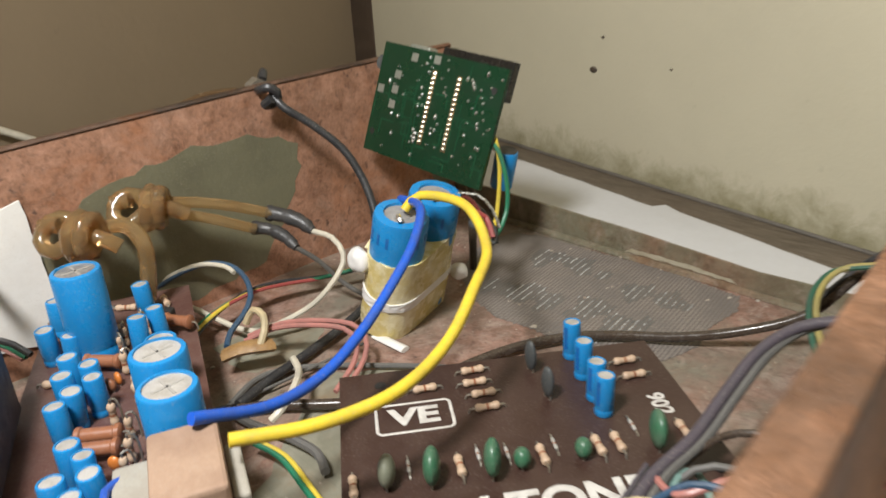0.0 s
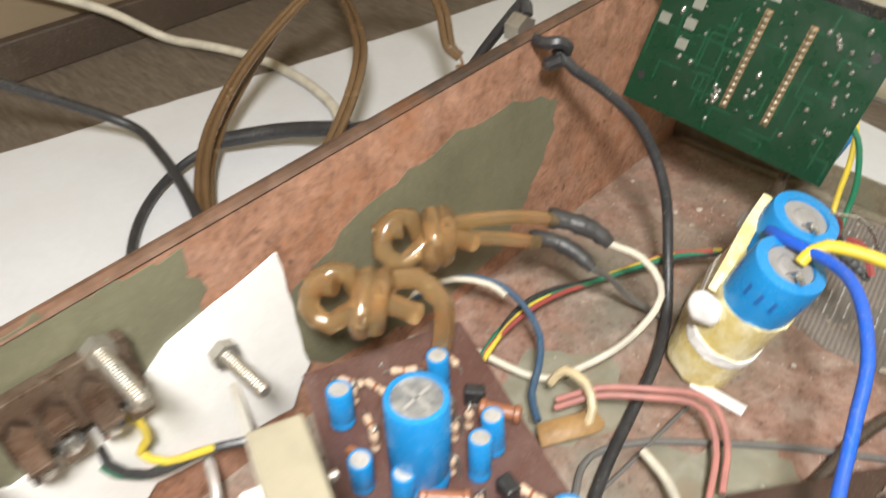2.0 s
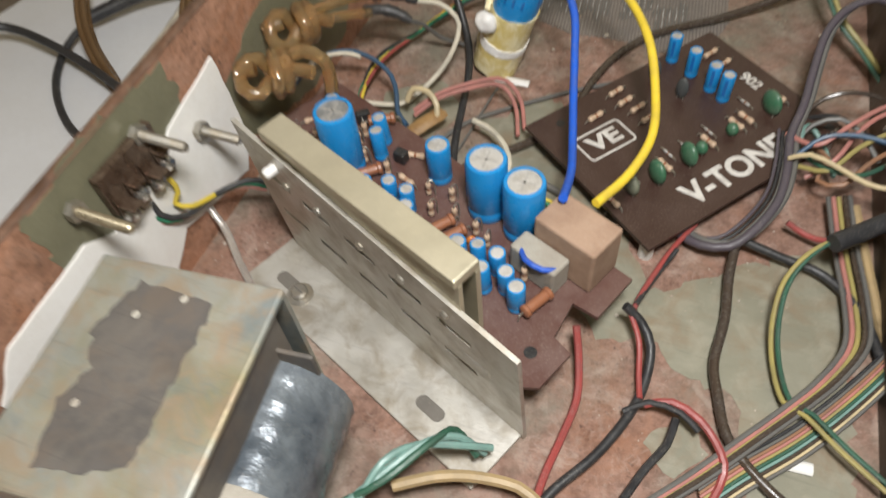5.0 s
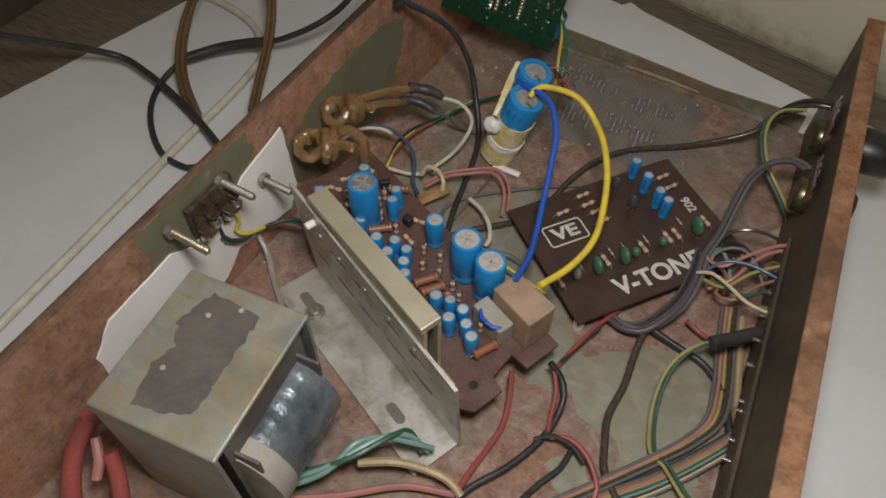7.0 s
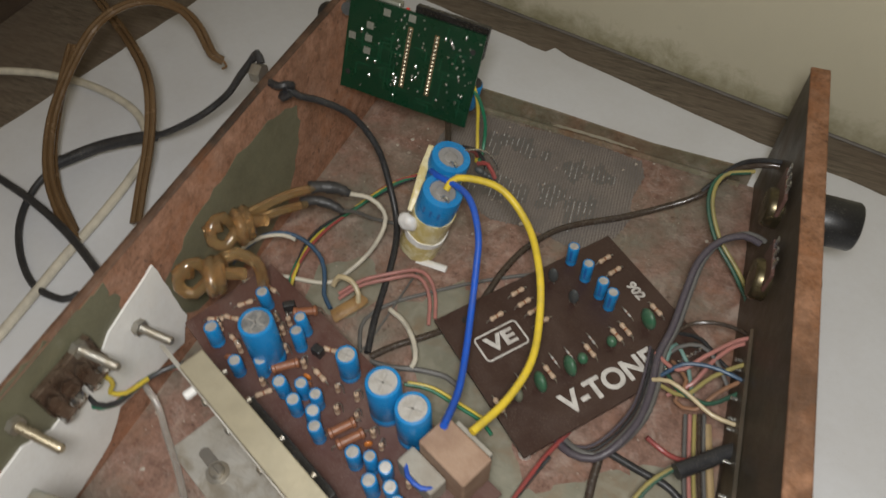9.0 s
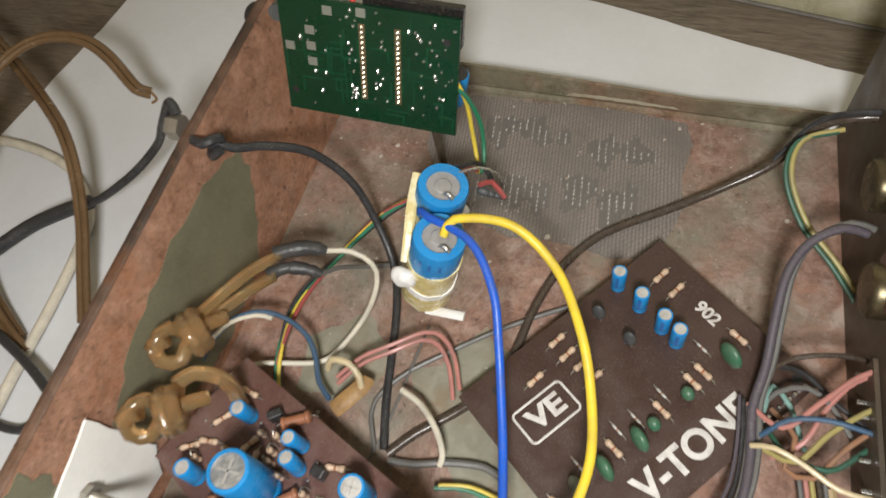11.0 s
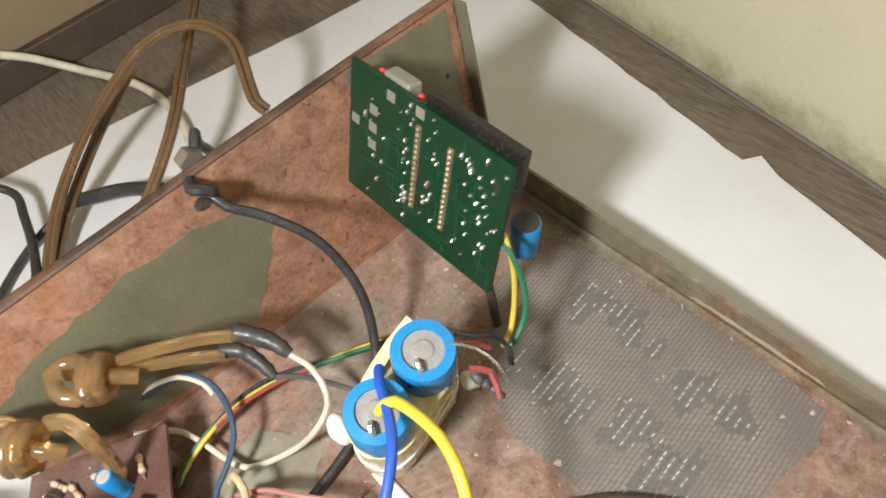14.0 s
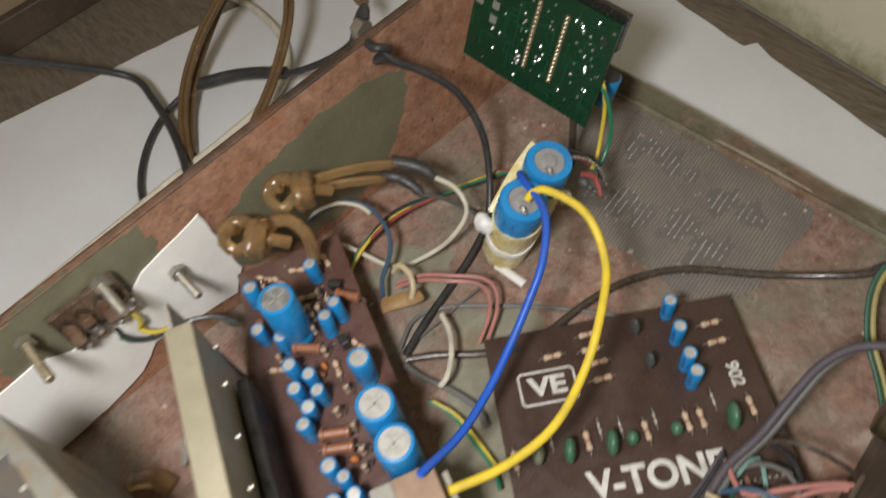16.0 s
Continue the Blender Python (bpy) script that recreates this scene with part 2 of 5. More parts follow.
W = {n: cable("wire_" + n, c) for n, c in dict(
    black=(0.022, 0.022, 0.024), grey=(0.13, 0.125, 0.115), white=(0.60, 0.55, 0.46), red=(0.34, 0.062, 0.055), pink=(0.46, 0.19, 0.16), dull_green=(0.025, 0.10, 0.06), dull_yellow=(0.36, 0.30, 0.10),
    green=(0.012, 0.17, 0.085), yellow=(0.66, 0.50, 0.05), bright_yellow=(0.80, 0.585, 0.040), blue=(0.008, 0.10, 0.58), brown=(0.085, 0.055, 0.035),
    orange=(0.30, 0.15, 0.08), cream=(0.58, 0.47, 0.28), teal=(0.19, 0.33, 0.29), purple=(0.085, 0.070, 0.085), navy=(0.03, 0.08, 0.15), tan=(0.42, 0.30, 0.15)).items()}
W["clear"] = mat("amber_clear_cable", (0.76, 0.54, 0.28), 0.06, 0, (0.56, 0.32, 0.12), 0.7, 90, 700, trans=0.85, dust=0.0)
W["clear_dull"] = mat("brown_clear_cable", (0.135, 0.078, 0.036), 0.16, 0, (0.21, 0.13, 0.065), 0.5, 60, 700, trans=0.2, dust=0.1)
W["brown"] = cable("wire_dark_brown", (0.058, 0.040, 0.028), 0.22)
W["film"] = mat("clear_plastic_film", (0.70, 0.66, 0.60), 0.12, 0, (0.55, 0.48, 0.42), 0.4, 70, 700, trans=0.7, dust=0.1)
W["offwhite"] = cable("wire_offwhite", (0.62, 0.57, 0.46))


def wood_material():
    m, t, b, pos = nodes_of("wood_grain_laminate")
    mp = t.nodes.new("ShaderNodeMapping")
    mp.inputs["Scale"].default_value = (14, 160, 14)
    mp.inputs["Rotation"].default_value = (0, 0, radians(35))
    t.links.new(pos, mp.inputs["Vector"])
    g = noise_node(t, mp.outputs["Vector"], 6, 6, 0.7, 0.6)
    s = noise_node(t, pos, 18, 4)
    c = mix(t, ramp(t, g, 0.35, 0.68), (0.070, 0.052, 0.037), (0.215, 0.178, 0.135))
    c = mix(t, ramp(t, s, 0.4, 0.7, 0, 0.5), c, (0.15, 0.11, 0.08))
    t.links.new(c, b.inputs["Base Color"])
    b.inputs["Roughness"].default_value = 0.55
    bump(t, b, g, 0.0003)
    return m


def wall_material(name, col, stain, low, high, grain):
    """Painted plaster with damp stains that rise from the foot."""
    m, t, b, pos = nodes_of(name)
    sep = t.nodes.new("ShaderNodeSeparateXYZ")
    t.links.new(pos, sep.inputs[0])
    n = noise_node(t, pos, 75, 8, 0.75, 0.4)
    h = ramp(t, sep.outputs["Z"], low, high, 0.42, -0.40)
    mould = t.nodes.new("ShaderNodeMath")
    t.links.new(n, mould.inputs[0])
    t.links.new(h, mould.inputs[1])
    spots = ramp(t, noise_node(t, pos, 70, 5, 0.7), 0.66, 0.74, 0, 0.35)
    c = mix(t, ramp(t, mould.outputs[0], 0.52, 0.92, 0, 0.85), col, stain)
    c = mix(t, ramp(t, noise_node(t, pos, 9, 5), 0.35, 0.7, 0, 0.35), c, tuple(v * 0.78 for v in col))
    c = mix(t, spots, c, tuple(v * 0.6 for v in col))
    t.links.new(c, b.inputs["Base Color"])
    b.inputs["Roughness"].default_value = 0.8
    bump(t, b, noise_node(t, pos, grain, 6, 0.7), 0.0008, 0.5)
    return m


M["wood"] = wood_material()
M["wall_r"] = wall_material("cream_plaster", (0.515, 0.475, 0.352), (0.20, 0.180, 0.085), -0.006, 0.034, 120)
M["wall_l"] = wall_material("tan_plaster", (0.215, 0.160, 0.098), (0.17, 0.11, 0.06), -0.3, -0.2, 110)
M["sheet"] = mat("white_plastic_sheet", (0.66, 0.67, 0.69), 0.42, 0, (0.54, 0.53, 0.52), 0.5, 14, 300, 0.0001)
M["display"] = mat("smoked_display", (0.012, 0.011, 0.010), 0.25)
lit = bpy.data.materials.new("red_led")
lit.use_nodes = True
lit.node_tree.nodes["Principled BSDF"].inputs["Base Color"].default_value = (0.5, 0.03, 0.02, 1)
lit.node_tree.nodes["Principled BSDF"].inputs["Emission Color"].default_value = (1, 0.1, 0.05, 1)
lit.node_tree.nodes["Principled BSDF"].inputs["Emission Strength"].default_value = 0.08
M["led"] = lit


# ---- building helpers: all sizes below are in millimetres ----
def thing(name, x, y, z, label, category, rz=0, group="", kind=""):
    root = new(name)
    root.empty_display_size = 0.01
    root.matrix_world = pose(x / 1000, y / 1000, z / 1000, 0, 0, rz)
    return tagged(root, label, category, group, kind)


def part(name, bm, material, parent=None, label="", smooth=False):
    bmesh.ops.scale(bm, vec=(0.001, 0.001, 0.001), verts=bm.verts)
    bmesh.ops.recalc_face_normals(bm, faces=bm.faces)
    me = bpy.data.meshes.new(name)
    bm.to_mesh(me)
    bm.free()
    me.materials.append(material)
    if smooth:
        me.shade_smooth()
        me.set_sharp_from_angle(angle=radians(40))
    ob = new(name, me)
    ob.parent = parent
    return tagged(ob, label)


def single(name, bm, material, label, category, x=0, y=0, z=0, rz=0, group="", kind="", smooth=False):
    """A thing of one mesh."""
    ob = part(name, bm, material, None, "", smooth)
    ob.matrix_world = pose(x / 1000, y / 1000, z / 1000, 0, 0, rz)
    return tagged(ob, label, category, group, kind)


def box(x0, y0, z0, x1, y1, z1, bevel=0.0, bm=None, turn=None):
    bm = bm or bmesh.new()
    m = Matrix.Translation(((x0 + x1) / 2, (y0 + y1) / 2, (z0 + z1) / 2)) @ Matrix.Diagonal((x1 - x0, y1 - y0, z1 - z0, 1))
    r = bmesh.ops.create_cube(bm, size=1, matrix=(turn or Matrix()) @ m)
    if bevel:
        es = list({e for v in r["verts"] for e in v.link_edges})
        bmesh.ops.bevel(bm, geom=es, offset=bevel, segments=2, affect="EDGES", profile=0.5)
    return bm


def lathe(profile, seg=24, bm=None, at=(0, 0, 0), turn=None):
    """Turned shape round z; profile: (radius, height) from the foot up."""
    bm = bm or bmesh.new()
    m = Matrix.Translation(at) @ (turn or Matrix())
    rings = []
    for r, z in profile:
        if r < 1e-6:
            rings.append([bm.verts.new(m @ Vector((0, 0, z)))])
        else:
            rings.append([bm.verts.new(m @ Vector((r * math.cos(2 * math.pi * i / seg), r * math.sin(2 * math.pi * i / seg), z))) for i in range(seg)])
    for a, b in zip(rings, rings[1:]):
        for i in range(seg):
            j = (i + 1) % seg
            vs = [a[i % len(a)], a[j % len(a)], b[j % len(b)], b[i % len(b)]]
            vs = list(dict.fromkeys(vs))
            if len(vs) > 2:
                bm.faces.new(vs)
    for ring, rev in ((rings[0], True), (rings[-1], False)):
        if len(ring) > 2:
            bm.faces.new(ring[::-1] if rev else ring)
    return bm


def prism(poly, z0, z1, bm=None, turn=None):
    bm = bm or bmesh.new()
    m = turn or Matrix()
    lo = [bm.verts.new(m @ Vector((x, y, z0))) for x, y in poly]
    hi = [bm.verts.new(m @ Vector((x, y, z1))) for x, y in poly]
    bm.faces.new(lo[::-1])
    bm.faces.new(hi)
    for i in range(len(poly)):
        j = (i + 1) % len(poly)
        bm.faces.new((lo[i], lo[j], hi[j], hi[i]))
    return bm


def smooth_line(pts, step=3.0):
    """Catmull-Rom through the points, about one step apart."""
    p = [Vector(v) for v in pts]
    p = [p[0] * 2 - p[1]] + p + [p[-1] * 2 - p[-2]]
    out = []
    for a, b, c, d in zip(p, p[1:], p[2:], p[3:]):
        n = max(2, int((c - b).length / step))
        for i in range(n):
            s = i / n
            out.append(0.5 * (2 * b + (c - a) * s + (2 * a - 5 * b + 4 * c - d) * s * s + (3 * b - a - 3 * c + d) * s ** 3))
    return out + [p[-2]]


def tube(pts, r, seg=8, bm=None, step=3.0, flat=1.0, radii=None):
    bm = bm or bmesh.new()
    line = smooth_line(pts, step)
    side = None
    rings = []
    for i, c in enumerate(line):
        d = (line[min(i + 1, len(line) - 1)] - line[max(i - 1, 0)]).normalized()
        ref = side if side is not None else (Vector((0, 0, 1)).cross(d) if abs(d.z) < 0.95 else Vector((1, 0, 0)))
        side = (ref - d * ref.dot(d)).normalized()
        up = d.cross(side)
        rr = r
        if radii:
            rr = radii(i / (len(line) - 1))
        rings.append([bm.verts.new(c + side * (rr * math.cos(2 * math.pi * k / seg)) + up * (rr * flat * math.sin(2 * math.pi * k / seg))) for k in range(seg)])
    for a, b in zip(rings, rings[1:]):
        for k in range(seg):
            j = (k + 1) % seg
            bm.faces.new((a[k], a[j], b[j], b[k]))
    bm.faces.new(rings[0][::-1])
    bm.faces.new(rings[-1])
    return bm


def offset_line(pts, dx, dy, dz=0):
    return [(x + dx, y + dy, z + dz) for x, y, z in pts]


def wire(name, pts, r, material, label, category="wire", group="", seg=8, flat=1.0):
    return single(name, tube(pts, r, seg, flat=flat), material, label, category, group=group, smooth=True)


def twin(name, pts, r, material, label, group=""):
    """Two cores side by side in one clear sheath."""
    line = smooth_line(pts, 6.0)
    sides = []
    for k in (-1, 1):
        moved = []
        for i, c in enumerate(line):
            d = line[min(i + 1, len(line) - 1)] - line[max(i - 1, 0)]
            side = Vector((0, 0, 1)).cross(d)
            side = side.normalized() if side.length > 1e-4 else Vector((1, 0, 0))
            moved.append(c + side * (k * r * 0.92))
        sides.append(moved)
    bm = tube(sides[0], r, 8)
    tube(sides[1], r, 8, bm)
    return single(name, bm, material, label, "cable", group=group, smooth=True)


def letters(word, size, material, parent, m, name="lettering", label="", depth=0.05, bold=0.0):
    """Raised print with the built-in font, as a mesh."""
    c = bpy.data.curves.new(name, "FONT")
    c.body, c.size, c.extrude, c.align_x, c.align_y, c.offset = word, size, depth, "CENTER", "CENTER", bold
    ob = bpy.data.objects.new(name, c)
    me = bpy.data.meshes.new_from_object(ob)
    bpy.data.objects.remove(ob)
    me.transform(m @ Matrix.Diagonal((0.001, 0.001, 0.001, 1)))
    me.materials.clear()
    me.materials.append(material)
    o = new(name, me)
    o.parent = parent
    return tagged(o, label)


def ragged(poly, step, amp, seed=1):
    """A closed outline cut into short steps and made uneven."""
    rnd = random.Random(seed)
    out = []
    for (x0, y0), (x1, y1) in zip(poly, poly[1:] + poly[:1]):
        n = max(1, int(math.hypot(x1 - x0, y1 - y0) / step))
        for i in range(n):
            s = i / n
            out.append((x0 + (x1 - x0) * s + rnd.uniform(-amp, amp), y0 + (y1 - y0) * s + rnd.uniform(-amp, amp)))
    return out


# ---- the corner of the room: shelf, walls, white sheet ----
SHELF = -5
single("shelf", box(-900, -900, SHELF - 25, 900, 900, SHELF), M["wood"], "brown wood-grain laminate shelf in the corner of the room", "shelf", kind="structure")
single("wall_east", box(-1300, 0, -60, 1300, 80, 900), M["wall_r"], "cream painted plaster wall with mould along its foot", "wall", 0, 205, 0, -10.2, kind="structure")
single("wall_north", box(-80, -1300, -60, 0, 1300, 900), M["wall_l"], "rough tan plaster wall behind the shelf", "wall", -265, 0, 0, 0, kind="structure")
single("skirting", box(0, -1300, SHELF, 7, 1300, 15, 1.0), M["skirt"], "dark brown strip along the foot of the tan wall", "baseboard", -265, 0, 0, 0, kind="structure")
single("corner_strip", box(0, 0, SHELF, 28, 6, 900, 1.0), M["skirt"], "dark brown upright strip in the corner of the walls", "trim", -265, 247, 0, 0, kind="structure")
single("wall_south", box(-1200, -980, -60, 1200, -900, 900), M["wall_r"], "plain cream plaster wall", "wall", kind="structure")
single("wall_west", box(900, -1200, -60, 980, 1200, 900), M["wall_r"], "plain cream plaster wall", "wall", kind="structure")
single("ceiling", box(-1000, -1000, 900, 1000, 1000, 940), M["wall_r"], "plain plaster ceiling", "ceiling", kind="structure")
sheet_line = [(-240, -700), (-240, -290), (-203, -108), (-160, 110), (-146, 213), (-86, 200), (20, 178), (70, 167), (74, 173), (84, 168), (130, 157), (200, 140), (420, 94), (800, 12), (800, -700)]
single("white_sheet", prism(ragged(sheet_line, 9, 0.5, 4), SHELF, SHELF + 1.0), M["sheet"], "white plastic sheet with a torn edge on the shelf", "sheet")
for x, z, r in ((8, 52, 2.2), (14, 70, 1.0), (60, 58, 0.8)):
    bm = bmesh.new()
    bmesh.ops.create_icosphere(bm, subdivisions=2, radius=r, matrix=Matrix.Translation((x, 205 - 0.18 * x, z)) @ Matrix.Diagonal((1.3, 0.5, 0.8, 1)))
    single("plaster_chip", bm, M["skirt"], "small dark chip in the cream plaster wall", "wall chip", kind="structure")
seam = tube([(-1200, -0.6, SHELF + 0.6), (0, -0.6, SHELF + 0.6), (1200, -0.6, SHELF + 0.6)], 1.0, 6, step=40)
single("wall_joint", seam, M["groove"], "dark open joint between shelf and wall", "joint", 0, 205, 0, -10.2, kind="structure")

# ---- the case ----
YL, YN, TOP, FTOP = 101, -262, 79, 74
case = thing("amplifier_case", 100, -90, -4, "rusty open steel amplifier case without its cover", "amplifier case")
case_at = Matrix.Translation((-100, 90, 4))
front_at = case_at @ Matrix.Translation((210.7, 104, 0)) @ Matrix.Rotation(radians(4.6), 4, "Z")


def case_part(name, bm, material, label="", smooth=False, at=case_at):
    bmesh.ops.transform(bm, matrix=at, verts=bm.verts)
    return part(name, bm, material, case, label, smooth)


def on_x(poly, x0, x1):
    """A plate cut in the y-z plane."""
    return prism(poly, x0, x1, turn=Matrix(((0, 0, 1, 0), (1, 0, 0, 0), (0, 1, 0, 0), (0, 0, 0, 1))))


def on_y(poly, y0, y1):
    """A plate cut in the x-z plane."""
    return prism(poly, y0, y1, turn=Matrix(((1, 0, 0, 0), (0, 0, 1, 0), (0, 1, 0, 0), (0, 0, 0, 1))))


case_part("floor_pan", prism([(-2, YN), (241, YN), (205, YL), (-2, YL)], -1.2, 0), M["floor"], "steel floor, half bare grey and half rusted")
case_part("back_panel", on_x([(YN, -1.2), (YL + 1, -1.2), (YL + 1, TOP), (0, TOP - 1.5), (YN, 67)], -3.2, -2), M["back"], "rust-brown back panel")
case_part("top_fold", tube([(-3.4, YN, 66.6), (-3.4, 0, TOP - 1.9), (-3.4, YL + 1, TOP - 0.4)], 2.0, 8, step=40, flat=0.5), M["fold"], "folded top edge darkened for the shadow behind it")
case_part("end_fold", box(-2, YL - 0.2, 12, 3.5, YL + 1, TOP - 1.5, 0.3), M["olive"], "olive folded end with holes")
case_part("front_plate", box(-7.4, YN - 104, -1.2, -6.4, 0, FTOP - 1.5), M["dark"], "dark inner face of the front panel", at=front_at)
case_part("front_edge", box(-8.2, YN - 104, FTOP - 1.5, 0, 0.4, FTOP, 0.7), M["front"], "rust-brown top edge of the front panel", at=front_at)
case_part("front_face", box(-1.6, YN - 104, -1.2, 0, 0, FTOP - 1.5), M["front"], "rust-brown front face", at=front_at)
case_part("side_lip", on_y([(-2, -1.2), (200, -1.2), (200, 11), (150, 9), (95, 12), (20, 14), (-2, 14)], YL, YL + 1.2), M["lip"], "low olive side lip")
case_part("worn_edge", on_y(ragged([(96, 2.2), (118, 2.6), (143, 2.0), (141, 3.4), (120, 4.3), (99, 4.0)], 2.5, 0.3, 31), YL - 0.12, YL), M["worn"], "pale worn streak with its highlight painted in")
case_part("lip_bend", tube([(2, YL - 1.2, 0.2), (80, YL - 1.2, 0.4), (196, YL - 1.2, 0.2)], 1.8, 8, step=20), M["lip"], smooth=True)
for x, y in ((15, 75), (180, 75), (15, -235), (195, -235)):
    case_part("rubber_foot", lathe([(6, -4), (7, -1.2)], 16, at=(x, y, 0)), M["black"], "black rubber foot")
# bare paint and glue left on the steel
olive = [(13, 42), (13, 52), (5, 57), (-8, 60), (-30, 61), (-48, 58), (-66, 54), (-86, 44), (-92, 28), (-80, 14), (-40, 4), (-8, 8), (4, 26)]
case_part("paint_patch", on_x(ragged(olive, 4, 0.9, 2), -2.0, -1.9), M["olive"], "olive paint left among the rust")
case_part("paint_patch", on_x(ragged([(64, 76), (99, 76), (99, 14), (88, 12), (80, 44)], 4, 0.7, 5), -2.0, -1.75), M["olive"])
case_part("paint_patch", on_x(ragged([(-108, 70), (-104, 58), (-112, 48), (-150, 40), (-168, 44), (-170, 68), (-140, 74)], 3, 1.9, 6), -2.0, -1.75), M["olive"])
case_part("bare_patch", prism(ragged([(70, -36), (92, -12), (118, -28), (150, -92), (206, -50), (214, -112), (222, -190), (196, -205), (184, -172), (190, -140), (182, -118), (164, -118), (152, -108), (138, -114), (120, -100), (92, -62)], 3.5, 2.0, 8), 0.0, 0.12), M["bare"], "bare grey-green patch of the floor")
case_part("bare_patch", prism(ragged([(160, -142), (170, -128), (178, -140), (170, -150)], 3, 1.0, 9), 0.0, 0.14), M["bare"])
case_part("bare_patch", prism(ragged([(26, -30), (46, -16), (62, -32), (52, -52), (30, -50)], 4, 1.2, 10), 0.0, 0.12), M["bare"])

for y, z in ((63, 73), (92, 52), (94, 30)):
    case_part("hole", lathe([(1.0, -1.9), (1.0, -1.6)], 14, at=(0, y, z), turn=Matrix.Rotation(radians(90), 4, "Y")), M["black"])
case_part("corner_rust", on_x(ragged([(100, 78), (97, 78), (96, 14), (100, 14)], 4, 0.6, 15), -1.75, -1.6), M["back"])

# a stiff woven mesh glued to the floor: dusty cells, dark where it is rubbed clean, with reflections painted as pale
# strands
mesh_line = [(43, 66), (43, 90), (56, 95.5), (82, 96), (105, 98.4), (121, 98.4), (147, 96), (151, 86), (149, 68), (152, 55), (148, 41), (142, 31), (130, 27), (118, 29.4), (105, 30), (90, 28), (73, 33), (60, 42), (49, 56)]
weave_mat = thing("woven_mesh_patch", 100, 60, 0, "dirty grey woven mesh patch glued to the floor of the case", "mesh patch")
part("backing", prism([(x - 100, y - 60) for x, y in ragged(mesh_line, 1.6, 0.35, 3)], 0.0, 0.22), M["mat"], weave_mat)
rnd = random.Random(11)
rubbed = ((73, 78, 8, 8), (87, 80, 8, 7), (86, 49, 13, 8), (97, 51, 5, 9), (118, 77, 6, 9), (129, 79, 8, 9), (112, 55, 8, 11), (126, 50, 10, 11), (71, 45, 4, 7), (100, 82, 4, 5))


def inside(x, y):
    hit = False
    for (x0, y0), (x1, y1) in zip(mesh_line, mesh_line[1:] + mesh_line[:1]):
        if (y0 > y) != (y1 > y) and x < x0 + (y - y0) * (x1 - x0) / (y1 - y0):
            hit = not hit
    return hit


cells = {"weave": bmesh.new(), "weave_dark": bmesh.new(), "weave_glint": bmesh.new()}
for i in range(-8, 84):
    for j in range(36):
        y = 27 + 2.05 * j + (1.0 if i % 2 else 0) + rnd.uniform(-0.15, 0.15)
        x = 42 + 1.42 * i - 0.13 * (y - 60) + rnd.uniform(-0.1, 0.1)
        if not inside(x, y):
            continue
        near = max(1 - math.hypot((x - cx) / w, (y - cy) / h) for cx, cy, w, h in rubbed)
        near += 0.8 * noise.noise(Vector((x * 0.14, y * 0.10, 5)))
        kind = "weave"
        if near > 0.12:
            kind = "weave_glint" if i % 2 and rnd.random() < 0.30 + 0.8 * near else "weave_dark"
        w, l, h = (0.30, 0.95, 0.55) if kind == "weave_glint" else (0.52, 1.18, rnd.uniform(0.34, 0.44))
        ring = [(-w, -l * 0.5), (0, -l), (w, -l * 0.5), (w, l * 0.5), (0, l), (-w, l * 0.5)]
        bm = cells[kind]
        low = [bm.verts.new((x + p - 100, y + q - 0.13 * p - 60, 0.2)) for p, q in ring]
        high = [bm.verts.new((x + p * 0.55 - 100, y + q * 0.92 - 60, h)) for p, q in ring]
        bm.faces.new(high)
        for k in range(6):
            bm.faces.new((low[k], low[(k + 1) % 6], high[(k + 1) % 6], high[k]))
for kind, label in (("weave", "dusty strands"), ("weave_dark", "dark clean strands"), ("weave_glint", "strands painted pale as reflections")):
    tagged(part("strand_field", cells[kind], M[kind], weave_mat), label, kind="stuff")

# loose crumbs of dirt on the floor
crumbs = bmesh.new()
for i in range(950):
    x, y = rnd.uniform(2, 195), rnd.uniform(-150, 99)
    if rnd.random() < 0.45:
        x, y = rnd.choice(((rnd.uniform(10, 170), 99 - abs(rnd.gauss(0, 9))), (rnd.gauss(40, 16), rnd.gauss(45, 20)), (rnd.gauss(90, 30), rnd.gauss(60, 20))))
    x, y = min(max(x, 1), 194), min(y, 99)
    r = rnd.uniform(0.10, 0.36) if rnd.random() < 0.95 else rnd.uniform(0.5, 1.0)
    made = bmesh.ops.create_icosphere(crumbs, subdivisions=1, radius=r, matrix=Matrix.Translation((x, y, r * 0.35)) @ Matrix.Rotation(rnd.uniform(0, 3), 4, "Z") @ Matrix.Diagonal((1, rnd.uniform(0.4, 1.5), 0.6, 1)))
    for v in made["verts"]:
        v.co += 0.35 * r * Vector((rnd.uniform(-1, 1), rnd.uniform(-1, 1), rnd.uniform(-0.6, 0.6)))
single("dirt_crumbs", crumbs, M["crumb"], "pale crumbs of dirt strewn over the steel floor", "dirt", kind="stuff")


